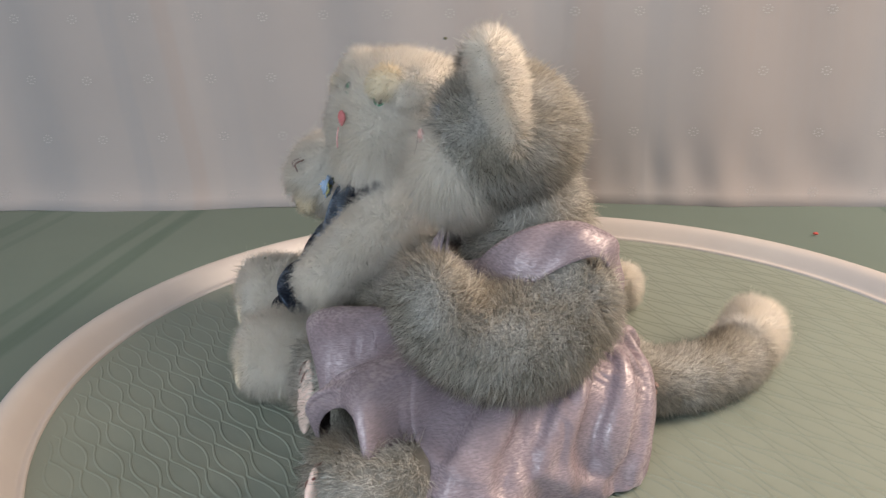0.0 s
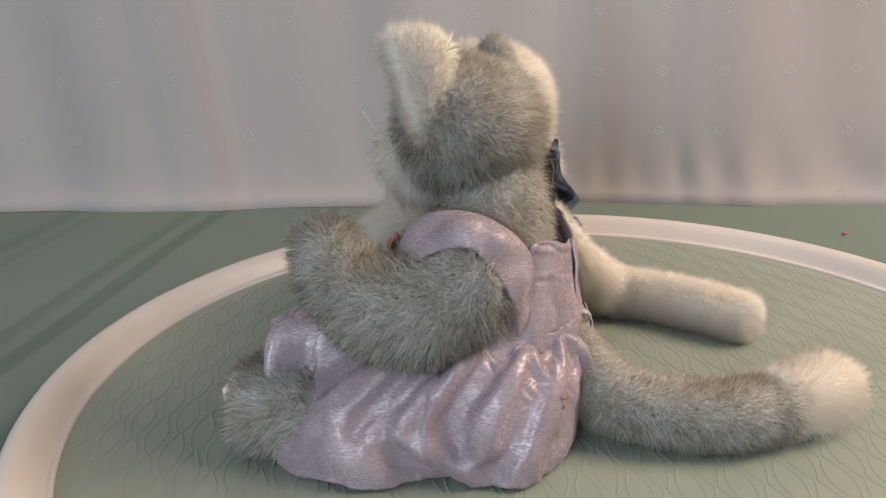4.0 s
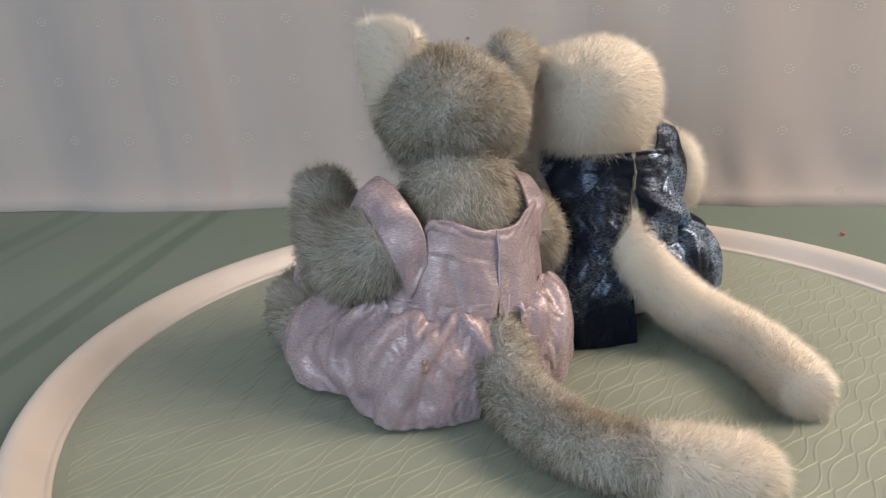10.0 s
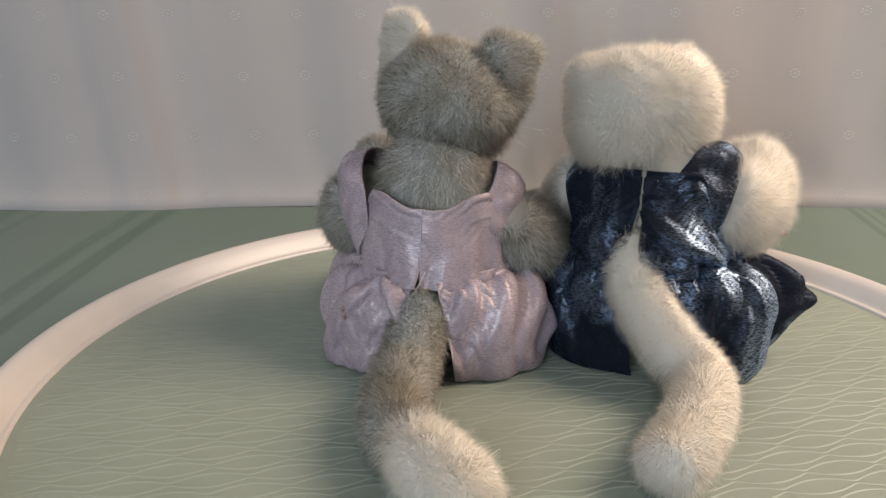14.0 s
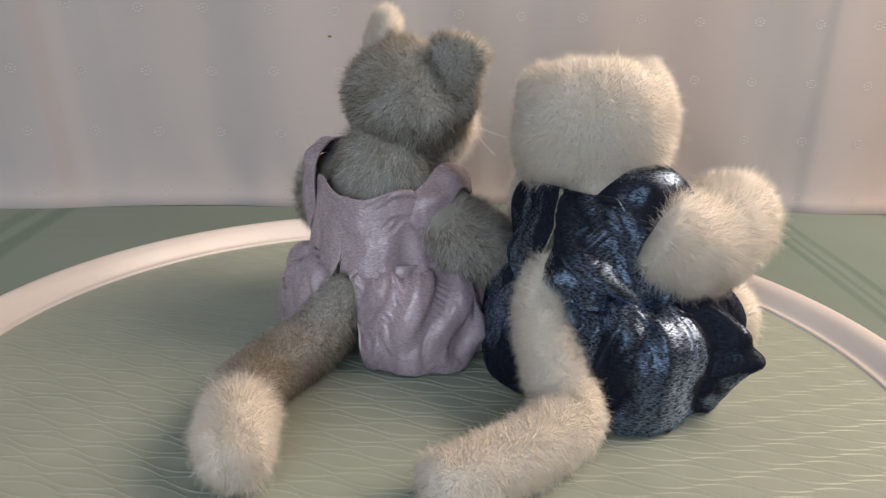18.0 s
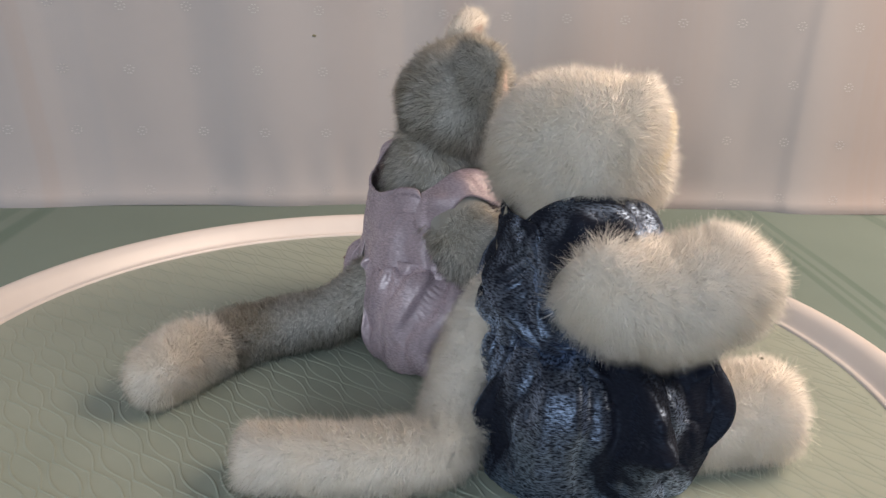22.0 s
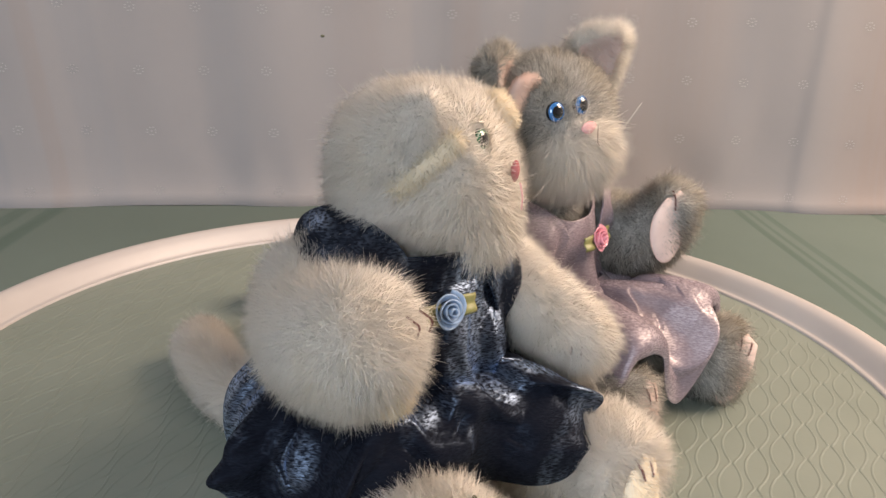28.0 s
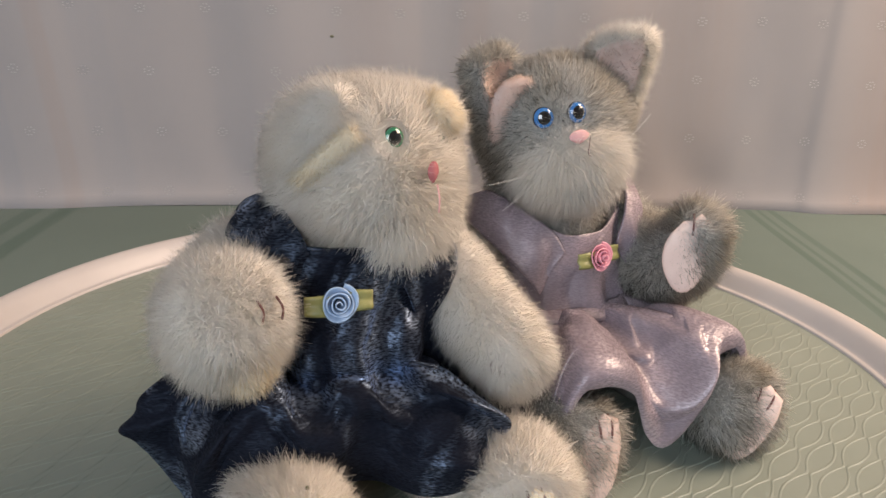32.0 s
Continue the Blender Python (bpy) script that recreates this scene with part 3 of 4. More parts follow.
def crumple(P, long_way, down_way, rounds, seed, inward=0.0025, grip=0.012, stiff=0.35, reach=5):
    """Cloth with more length than the shape under it: its cells are stretched by long_way (round) and down_way (down), and
    it buckles into folds while a weak pull holds it to the shape. The top row is sewn on."""
    nu, nv = P.shape[:2]
    rng = np.random.RandomState(seed)
    T = P.copy()
    n = np.cross(np.gradient(P, axis=0), np.gradient(P, axis=1))
    n /= np.linalg.norm(n, axis=2)[:, :, None] + 1e-12
    mid = P.reshape(-1, 3).mean(0)
    n *= np.sign((n * (P - mid)).sum())
    # first ripples, soft and slanting
    u, v = np.meshgrid(np.linspace(0, 1, nu), np.linspace(0, 1, nv), indexing="ij")
    h = 0
    for k in range(14):
        f, g, ph = rng.uniform(3, 13), rng.uniform(-1.2, 1.2), rng.uniform(0, 6.28)
        h = h + np.sin(6.283 * (f * u + g * v) + ph + 1.5 * np.sin(6 * v + ph))
    P = P + n * (0.0008 * h * np.clip(v * 5, 0, 1))[:, :, None]
    free = np.clip(v * 14, 0, 1)[:, :, None]
    pairs = []
    for (di, dj), k, m in (((1, 0), 1.0, long_way), ((0, 1), 1.0, down_way), ((1, 1), 0.5, None), ((1, -1), 0.5, None), ((reach, 0), stiff, long_way), ((0, reach), stiff, down_way), ((2, 0), stiff, long_way), ((0, 2), stiff, down_way)):
        A = T[:nu - di, max(-dj, 0):nv - max(dj, 0)]
        B = T[di:, max(dj, 0):nv + min(dj, 0)]
        grow = m if m is not None else lambda w: 0.5 * (long_way(w) + down_way(w))
        w = v[:nu - di, max(-dj, 0):nv - max(dj, 0)]
        pairs.append((di, dj, k, np.linalg.norm(B - A, axis=2) * (1 + grow(w))))
    for r in range(rounds):
        for di, dj, k, rest in pairs:
            sa = (slice(0, nu - di), slice(max(-dj, 0), nv - max(dj, 0)))
            sb = (slice(di, nu), slice(max(dj, 0), nv + min(dj, 0)))
            d = P[sb] - P[sa]
            ln = np.linalg.norm(d, axis=2) + 1e-9
            c = d * (0.22 * k * (1 - rest / ln))[:, :, None]
            move = np.zeros_like(P)
            move[sa] += c
            move[sb] -= c
            P = P + move * free
        P = P + (T - P) * grip
        dip = ((P - T) * n).sum(2)
        P = P + n * np.clip(-inward - dip, 0, 0.002)[:, :, None]
        P[:, 0] = T[:, 0]
        P[..., 2] = np.maximum(P[..., 2], 0.0012)
    return P


def finer(P, k):
    """The same cloth with k times the rows, on smooth curves through the old ones."""
    for axis in (0, 1):
        P = np.moveaxis(P, axis, 0)
        m = len(P)
        Q = np.concatenate([2 * P[:1] - P[1:2], P, 2 * P[-1:] - P[-2:-1]])
        x = np.linspace(0, m - 1 - 1e-6, (m - 1) * k + 1)
        i = x.astype(int)
        t = (x - i).reshape(-1, *([1] * (P.ndim - 1)))
        a, b, c, d = Q[i], Q[i + 1], Q[i + 2], Q[i + 3]
        P = 0.5 * (2 * b + (c - a) * t + (2 * a - 5 * b + 4 * c - d) * t * t + (3 * b - a - 3 * c + d) * t ** 3)
        P = np.moveaxis(P, 0, axis)
    return P


def shell(prof, span, folds, seed, nu, nv, slack=None, **kw):
    """A cloth round a body. prof(a, v) -> radius, z, centre x, centre y for angle a (0 ahead) and v 0 (top) to 1 (hem);
    span(v) -> half width of the slit behind, in radians, or one for each side; folds(a, v) -> outward shift;
    slack: spare length round and down, which crumples. Gives vertices, quads, and the open edges."""
    u, v = np.meshgrid(np.linspace(0, 1, nu), np.linspace(0, 1, nv), indexing="ij")
    g = span(v)
    g, h = g if isinstance(g, tuple) else (g, g)
    a = -math.pi + g + u * (2 * math.pi - g - h)
    r, z, cx, cy = prof(a, v)
    r = r + folds(a, v)
    P = np.stack([cx + r * np.cos(a), cy + r * np.sin(a), z + 0 * r], -1)
    if slack:
        P = finer(crumple(P, slack[0], slack[1], slack[2], seed, **kw), 2)
    V, q = sheet(lambda u, v: P, P.shape[0], P.shape[1])
    return V, q, P[0], P[-1]


def oval(a, front, back, side, p=2.0):
    """Radius of an egg shape: reach ahead, behind and to the sides."""
    fx = np.where(np.cos(a) > 0, front, back)
    return ((np.abs(np.cos(a)) / fx) ** p + (np.abs(np.sin(a)) / side) ** p) ** (-1.0 / p)


def bez(p0, p1, p2, p3, v):
    return p0 * (1 - v) ** 3 + 3 * p1 * v * (1 - v) ** 2 + 3 * p2 * v * v * (1 - v) + p3 * v ** 3


def fold_field(seed, sharp=0.7):
    rng = np.random.RandomState(seed)
    ks, ph, am = rng.randint(4, 17, 9), rng.rand(9) * 6.28, rng.rand(9)

    def f(a, v):
        s = 0
        for k, p, m in zip(ks, ph, am):
            s = s + m * np.sin(k * a + p + 1.2 * np.sin(3 * v + p) )
        s = s / am.sum() * 2.2
        return np.sign(s) * np.abs(s) ** sharp
    return f


def drape(seed, falls, deep, swags, swag_deep, wide, lap=0.0):
    """Long folds that run from a gathered waist to the hem, and slanting swags across them."""
    rng = np.random.RandomState(seed)
    down = [(-math.pi + 2 * math.pi * (k + 0.7 * rng.rand()) / falls, 0.35 * rng.randn(), wide * (0.6 + 0.8 * rng.rand()), deep * (0.5 + 0.8 * rng.rand()), rng.rand() * 6.28, 0.25 + 0.5 * rng.rand()) for k in range(falls)]
    across = [(rng.uniform(-3, 3), rng.uniform(0.25, 0.8), rng.uniform(-0.55, 0.55), rng.uniform(0.3, 0.7), rng.uniform(0.08, 0.14), swag_deep * rng.uniform(0.5, 1.2)) for k in range(swags)]

    # the lap: slanting ridges fanning out from the waist
    across += [(a0, v0, k, 0.6, 0.055, lap * m) for a0, v0, k, m in ((0.55, 0.42, 0.55, 1.0), (-0.45, 0.50, -0.60, 1.1), (0.10, 0.72, 0.25, 0.8), (-1.00, 0.45, -0.40, 1.1), (1.00, 0.60, 0.45, 0.9), (-0.15, 0.33, 0.2, 0.7))]

    def f(a, v):
        out = 0.0
        for k, (a0, lean, w, amp, ph, peak) in enumerate(down):
            # every third one is a narrow crease, the others are ridges
            crease = k % 3 == 2
            d = (a - a0 - lean * (v - 0.3) - 0.07 * np.sin(5 * v + ph)) / (w * (0.45 if crease else 1.0) * (0.55 + 0.75 * v))
            out = out + (-0.45 if crease else 1.0) * amp * np.sin(np.clip(v, 0, 1) ** (0.5 + peak * 0.6) * 2.75) * (1 / (1 + d * d * (1 + 0.5 * d * d)) - 0.18)
        for a0, v0, k, wa, wv, amp in across:
            d = (v - v0 - k * (a - a0) - 0.15 * (a - a0) ** 2) / wv
            out = out + amp * np.exp(-((a - a0) / wa) ** 2) * (1 / (1 + d * d * (1 + 0.5 * d * d)) - 0.1)
        return out
    return f


def strap(inner, outer, parent, material, seed, label=""):
    """A wide band over a shoulder between its inner and outer edge, both from front to back."""
    A, B = spline(np.array(inner, float), 60), spline(np.array(outer, float), 60)

    def fn(u, v):
        i0 = np.clip(np.round(u * 59), 0, 59).astype(int)
        P = A[i0] * (1 - v[..., None]) + B[i0] * v[..., None]
        n = np.cross(np.gradient(P, axis=0), np.gradient(P, axis=1))
        n /= np.linalg.norm(n, axis=2)[:, :, None] + 1e-12
        n *= np.sign((n * (P - np.array((0, 0, 0.075)))).sum(2))[:, :, None]
        puff = 0.0034 * np.sin(v * math.pi) * np.sin(np.clip(u * 1.1 - 0.05, 0, 1) * math.pi) ** 0.5
        pucker = 0.0011 * np.sin(u * 33 + seed + 2.5 * v) * np.sin(v * math.pi) ** 2 + 0.0008 * np.sin(u * 13 + 5 * v + seed)
        return P + n * (puff + pucker + 0.0008)[..., None]
    V, q = sheet(fn, 60, 18, 0.0012)
    return part("strap", mesh_from("strap", V, q), material, parent, label)


def smooth_step(x, a, b):
    t = np.clip((x - a) / (b - a), 0, 1)
    return t * t * (3 - 2 * t)


def ear(base, along, tip, lean, parent, material, inner, seed, count=5000, length=0.006):
    """A cupped three-cornered ear: base point, half base vector, tip; lean: the way it cups."""
    B, A, T, Ln = (np.array(v, float) for v in (base, along, tip, lean))

    def fn(u, v):
        s = u[..., None] * 2 - 1
        w = (1 - v[..., None] ** 1.6) * 0.98 + 0.02
        return B + A * s * w + (T - B) * v[..., None] + Ln * (1 - s ** 2) * w * 0.9
    V, q = sheet(fn, 16, 14, 0.005)
    cells = 15 * 13
    outer = np.r_[cells:len(q)] if ear_side(A, T - B, Ln) > 0 else np.r_[0:cells, 2 * cells:len(q)]
    ob = furry("ear", (V, q, np.zeros((0, 3), int)), material, parent, "", count, length, 0.00027, (T - B) / np.linalg.norm(T - B), seed, face_range=outer, lay=0.25)
    V, q = sheet(lambda u, v: fn(u * 0.86 + 0.07, v * 0.92) + np.cross(A, T - B) / np.linalg.norm(np.cross(A, T - B)) * ear_side(A, T - B, Ln) * 0.0029, 14, 12, 0.0012)
    furry("inner_ear", (V, q, np.zeros((0, 3), int)), inner, ob, "pale pink plush inner ear", 5000, 0.0032, 0.00030, (T - B) / np.linalg.norm(T - B), seed + 70)
    return ob


def ear_side(A, H, Ln):
    n = np.cross(A, H)
    return -1.0 if n @ Ln > 0 else 1.0


def build_grey():
    cat = new("plush_cat", None)
    tagged(cat, "grey and white plush cat in a lavender velvet pinafore", "stuffed toy")
    cat.scale = (1, 1, 1.028)
    down = (0, 0, -1)
    # body, mostly under the dress
    body = tube([(-0.006, 0, 0.012, 0.030, 0.027), (-0.004, 0, 0.034, 0.031, 0.027), (-0.002, 0, 0.060, 0.030, 0.027), (0.000, 0.000, 0.085, 0.034, 0.027), (-0.001, -0.001, 0.099, 0.029, 0.023), (0.002, -0.005, 0.118, 0.022, 0.021)])
    furry("body", body, GREY_FUR, cat, "grey plush body", 12000, 0.0085, 0.00027, down, 11, keep=lambda P: P[:, 2] > 0.070)
    # head
    hc, face = np.array((0.0122, -0.0066, 0.1372)), -17.0
    rot = turn3(face, 0, 8)

    def away(P):
        D = P - (hc + rot @ np.array((0.040, 0, 0.0)))
        return D / np.linalg.norm(D, axis=1)[:, None]
    head = furry("head", blob(hc, (0.031, 0.034, 0.0272), rot, 44, 30, lambda U: 1 - 0.16 * np.clip(U[:, 0], 0, 1) ** 2), GREY_FUR, cat, "grey plush head", 26000, 0.0085, 0.00027, away, 12, lay=0.42, keep=lambda P: (np.linalg.norm((P - hc - rot @ np.array((0.026, 0.000, -0.0135))) @ rot / np.array((0.019, 0.0225, 0.0185)), axis=1) > 1) & (np.min([np.linalg.norm(P - hc - rot @ np.array((0.0240, y, 0.0102)), axis=1) for y in (-0.0138, 0.0014)], axis=0) > 0.0050))
    ex = rot @ np.array((1, 0, 0.0))
    muz = furry("muzzle", blob(hc + rot @ np.array((0.0170, 0.000, -0.0130)), (0.0150, 0.0225, 0.0162), rot, 30, 20), WHITE_FUR, head, "fluffy white muzzle", 12000, 0.0128, 0.00027,
                lambda P: (P - hc - rot @ np.array((0.030, 0, 0.0))) / 0.02 + np.array((0, 0, -0.35)), 13, lay=0.55)
    for y in (-0.0076, 0.0076):
        c = hc + rot @ np.array((0.0248, y - 0.0062, 0.0100))
        eye_ball(c, rot @ np.array((1, y * 18, 0.16)), 0.0047, BLUE_GLASS, head)
    nose = blob(hc + rot @ np.array((0.0330, -0.001, 0.0014)), (0.0015, 0.0046, 0.0030), rot, 20, 14, lambda U: 1 - 0.35 * np.clip(-U[:, 2], 0, 1) * np.abs(U[:, 1]))
    part("nose", nose[:2], PINK_THREAD, head, "pink stitched nose")
    mp = [hc + rot @ np.array(p) for p in ((0.0346, 0.0034, 0.0016), (0.0350, 0.0026, -0.0024), (0.0362, 0.0014, -0.0052), (0.0360, 0.0028, -0.0070))]
    part("mouth_stitch", cord(mp, 0.00019, 6, 12), THREAD, head, "thin dark thread mouth line")
    for k, (y, dy, dz) in enumerate(((0.014, 0.018, 0.012), (-0.014, -0.030, -0.006), (-0.014, -0.024, -0.018))):
        p = [hc + rot @ np.array((0.030 + 0.004 * s, y + dy * s, -0.010 + dz * s + 0.004 * s * s)) for s in (0, 0.5, 1.0)]
        part("whisker", cord(p, 0.00008, 5, 10), WHISKER, head, "thin pale whisker")
    # ears: one white behind, one grey
    ear((0.0200, 0.0175, 0.1555), (0.002, 0.0085, -0.0160), (0.0345, 0.0250, 0.1765), (-0.0035, 0.002, 0.001), head, WHITE_FUR, PINK_FUR, 14, 7000, 0.0075)
    ear((0.0070, -0.0335, 0.1490), (0.003, -0.0055, -0.0175), (0.0095, -0.0495, 0.1640), (-0.005, -0.001, 0.001), head, GREY_FUR, PINK_FUR, 15, 9000, 0.0075)
    curl = tube([(0.0150, -0.0400, 0.1335, 0.0035, 0.0028), (0.0165, -0.0395, 0.1440, 0.0062, 0.0034), (0.0170, -0.0370, 0.1525, 0.0065, 0.0036), (0.0185, -0.0310, 0.1570, 0.0042, 0.0032), (0.0200, -0.0265, 0.1575, 0.0022, 0.0022)], 16, 24)
    furry("ear_curl", curl, PINK_FUR, head, "pale pink plush ear lining curled forward", 3000, 0.0026, 0.0003, (0.2, 0.3, 0.6), 86)
    # arms
    arm = furry("arm", tube([(-0.002, 0.034, 0.090, 0.019, 0.019), (0.010, 0.041, 0.076, 0.0205, 0.020), (0.030, 0.045, 0.071, 0.0205, 0.0195), (0.049, 0.044, 0.076, 0.0175, 0.0165), (0.060, 0.043, 0.089, 0.0140, 0.0135), (0.0655, 0.042, 0.1015, 0.0095, 0.0095)]),
                GREY_FUR, cat, "raised grey plush arm", 21000, 0.0085, 0.00027, lambda P: np.repeat(np.array([[0.7, 0.1, 0.1]]), len(P), 0), 16, keep=lambda P: ~((np.abs(P[:, 0] + 0.003) < 0.021) & (P[:, 2] > 0.080) & (np.abs(P[:, 1]) < 0.050)))
    paw_pad((0.0672, 0.0330, 0.0865), (1, -0.45, 0.02), (0.1, 0.2, 1), (0.0118, 0.0180), PINK_SUEDE, arm)
    arm2 = furry("arm", tube([(-0.002, -0.031, 0.085, 0.018, 0.018), (0.004, -0.046, 0.070, 0.019, 0.019), (0.022, -0.056, 0.056, 0.019, 0.018), (0.045, -0.056, 0.048, 0.017, 0.016), (0.060, -0.052, 0.046, 0.014, 0.013)]),
                 GREY_FUR, cat, "lowered grey plush arm", 15000, 0.0075, 0.00027, (0.6, -0.2, -0.4), 17, keep=lambda P: ~((np.abs(P[:, 0] + 0.003) < 0.021) & (P[:, 2] > 0.080) & (np.abs(P[:, 1]) < 0.050)))
    # legs, soles ahead
    for side, (fx, fy), hy, up in ((1, (0.101, 0.045), 0.030, (-0.05, 0.62, 1)), (-1, (0.089, -0.0425), -0.030, (-0.05, 0.12, 1))):
        leg = furry("leg", tube([(0.015, hy, 0.026, 0.019, 0.020), (0.050, hy * 1.25, 0.020, 0.018, 0.0175), (fx - 0.022, fy, 0.0200, 0.0195, 0.0195), (fx - 0.006, fy, 0.0205, 0.021, 0.0205), (fx + 0.004, fy, 0.021, 0.0185, 0.019)]),
                    GREY_FUR, cat, "grey plush leg with upturned foot", 14000, 0.0085, 0.00027, (1.0, 0.05 * side, 0.1), 18 + side, lay=0.6, keep=lambda P: P[:, 0] > 0.07)
        paw_pad((fx + (0.0055 if side > 0 else 0.0075), fy - 0.004 * side, 0.0195), (1, -0.70 if side > 0 else 0.0, 0.14), up, (0.0118, 0.0182), PINK_SUEDE, leg)
    # tail
    tail = furry("tail", tube([(-0.032, 0.000, 0.044, 0.011, 0.011), (-0.044, 0.003, 0.029, 0.0130, 0.0130), (-0.060, 0.006, 0.0185, 0.0138, 0.0135), (-0.086, 0.007, 0.0155, 0.0140, 0.0135), (-0.112, 0.002, 0.0150, 0.0138, 0.0130), (-0.132, -0.010, 0.0150, 0.0135, 0.0130)], rings=44),
                 GREY_FUR, cat, "grey plush tail lying on the tray", 17000, 0.0065, 0.00027, (-0.8, -0.1, -0.1), 21)
    furry("tail_tip", tube([(-0.129, -0.009, 0.016, 0.0125, 0.0125), (-0.145, -0.020, 0.0165, 0.0132, 0.013), (-0.157, -0.032, 0.016, 0.0120, 0.0118), (-0.163, -0.039, 0.015, 0.008, 0.008)], rings=20),
          WHITE_FUR, tail, "white plush tail tip", 8000, 0.0085, 0.00027, (-0.6, -0.6, 0), 22)
    # pinafore
    dress = new("pinafore", None)
    dress.parent = cat
    tagged(dress, "lavender velvet pinafore with gathered skirt")
    ff, fg = fold_field(31), fold_field(32, 0.9)
    folds = drape(36, 13, 0.0092, 6, 0.0045, 0.095, 0.0050)

    def skirt(a, v):
        r0 = oval(a, 0.041, 0.039, 0.041)
        r1 = oval(a, 0.074, 0.050, 0.064, 2.2)
        ahead = (0.004 + 0.010 * smooth_step(np.sin(a), 0.0, 0.3)) * smooth_step(np.cos(a), 0.1, 0.6)
        square = smooth_step(np.cos(a), -0.2, 0.4)
        r2 = oval(a, 0.106, 0.054, 0.071 + ahead, 2.6 + 1.4 * square)
        r3 = oval(a, 0.098, 0.042, 0.060 + ahead, 2.6 + 2.4 * square)
        f = smooth_step(np.cos(a), 0.80, 0.91) * (1 - 0.7 * np.exp(-(a / 0.16) ** 2))
        z = bez(0.054, 0.060, 0.024 + 0.036 * f, 0.003 + 0.043 * f, v)
        return bez(r0, r1, r2, r3, v), z, 0.0, 0.0

    def skirt_folds(a, v):
        return 0.9 * np.maximum(folds(a, v), -0.0055) * (1 - 0.75 * smooth_step(v, 0.75, 1.0) * smooth_step(-np.cos(a), -0.2, 0.4)) + 0.0010 * np.sin(a * 34 + 2 * np.sin(a * 5)) * smooth_step(v, 0.0, 0.10) * (1 - smooth_step(v, 0.12, 0.6))
    V, q, e0, e1 = shell(skirt, lambda v: 0.17 + 0.24 * v, skirt_folds, 33, 230, 58, (lambda v: 0.17 - 0.07 * v, lambda v: 0.05 + 0 * v, 260), stiff=0.5, reach=8)
    skirt_part = part("skirt", mesh_from("skirt", V, q), LAVENDER, dress, "gathered lavender velvet skirt")
    # seam cords, paler than the velvet to paint in the fold edge's highlight
    for e in (e0, e1):
        part("seam", cord(e[::9], 0.00045, 5, 40)[:2], PALE_THREAD, skirt_part, "seam along the open edge, pale for the fold's highlight")
    spot = V[np.argmin(np.linalg.norm(V - np.array((-0.050, 0.046, 0.034)), axis=1))]
    for dz, dy, r in ((0.0, 0.0, 0.0016), (0.0035, 0.0006, 0.0010)):
        part("spot", blob(spot + np.array((0, dy, dz)), (0.0012, 0.0010, r * 1.3), turn3(40), 14, 10, lambda U: 1 + 0.25 * np.sin(5 * U[:, 2] + 3 * U[:, 1]))[:2], STAIN, dress, "small brown stain on the skirt")

    def bodice(a, v):
        top = 0.0915 + 0.006 * smooth_step(np.abs(np.sin(a)), 0.2, 0.75) - 0.028 * smooth_step(np.abs(np.sin(a)), 0.80, 1.0)
        z = top + (0.052 - top) * v
        k = (z - 0.052) / 0.042
        r = oval(a, 0.042 - 0.006 * k, 0.040 - 0.006 * k, 0.042 - 0.003 * k)
        return r, z, 0.0 - 0.001 * k, -0.001 * k
    V, q, e0, e1 = shell(bodice, lambda v: (-0.05 + 0.04 * v, 0.03 + 0.16 * v ** 2), lambda a, v: 0.0014 * smooth_step(a, -2.6, -3.1) + 0.0012 * fg(a, v) * smooth_step(v, 0.1, 0.9), 34, 150, 34, (lambda v: 0.025 + 0.055 * v, lambda v: 0.03 + 0 * v, 180), inward=0.0008, stiff=0.5, reach=9)
    bodice_part = part("bodice", mesh_from("bodice", V, q), LAVENDER, dress, "lavender velvet bodice")
    # as on the skirt: the pale cord carries the edge highlight in its colour
    for e in (e0, e1):
        part("seam", cord(e[::6], 0.00045, 5, 30)[:2], PALE_THREAD, bodice_part, "seam along the open edge, pale for the fold's highlight")
    V, q, _, _ = shell(lambda a, v: (oval(a, 0.043, 0.0405, 0.0425), 0.0505 + 0.008 * (1 - v), 0.0, 0.0), lambda v: 0.17 + 0 * v, lambda a, v: (0.0004 + 0.0050 * smooth_step(np.cos(a), 0.2, 0.9)) * np.sin(v * math.pi) + 0.0007 * ff(a * 1.7, v), 35, 200, 16)
    part("waistband", mesh_from("waistband", V, q), LAVENDER, dress)
    for s, up in ((1, 0.0), (-1, -0.006)):
        strap([(x, y * s + 0.002, z + up * h) for x, y, z, h in ((0.036, 0.016, 0.085, 0), (0.032, 0.022, 0.098, 0.5), (0.018, 0.031, 0.109, 1), (0.000, 0.035, 0.1115, 1), (-0.013, 0.034, 0.105, 1), (-0.022, 0.030, 0.093, 0.3), (-0.0245, 0.030, 0.078, 0))],
              [(x, y * s + 0.002, z + up * h) for x, y, z, h in ((0.034, 0.028, 0.066, 0), (0.030, 0.038, 0.082, 0.5), (0.018, 0.046, 0.095, 1), (0.000, 0.0495, 0.1015, 1), (-0.009, 0.0485, 0.095, 1), (-0.016, 0.043, 0.079, 0.5), (-0.018, 0.036, 0.061, 0))], dress, LAVENDER, 3 + s, "wide velvet shoulder strap")
    rose_bow((0.0435, -0.001, 0.083), (1, -0.02, 0.28), 0.0070, PINK_SATIN, dress, 0, "small pink satin ribbon rose")
    # back opening seam threads and a stain
    part("loose_thread", cord([(-0.043, -0.001, 0.062), (-0.047, 0.003, 0.054), (-0.046, 0.007, 0.048), (-0.051, 0.008, 0.042)], 0.00022, 5, 20), PALE_THREAD, dress)
    return cat


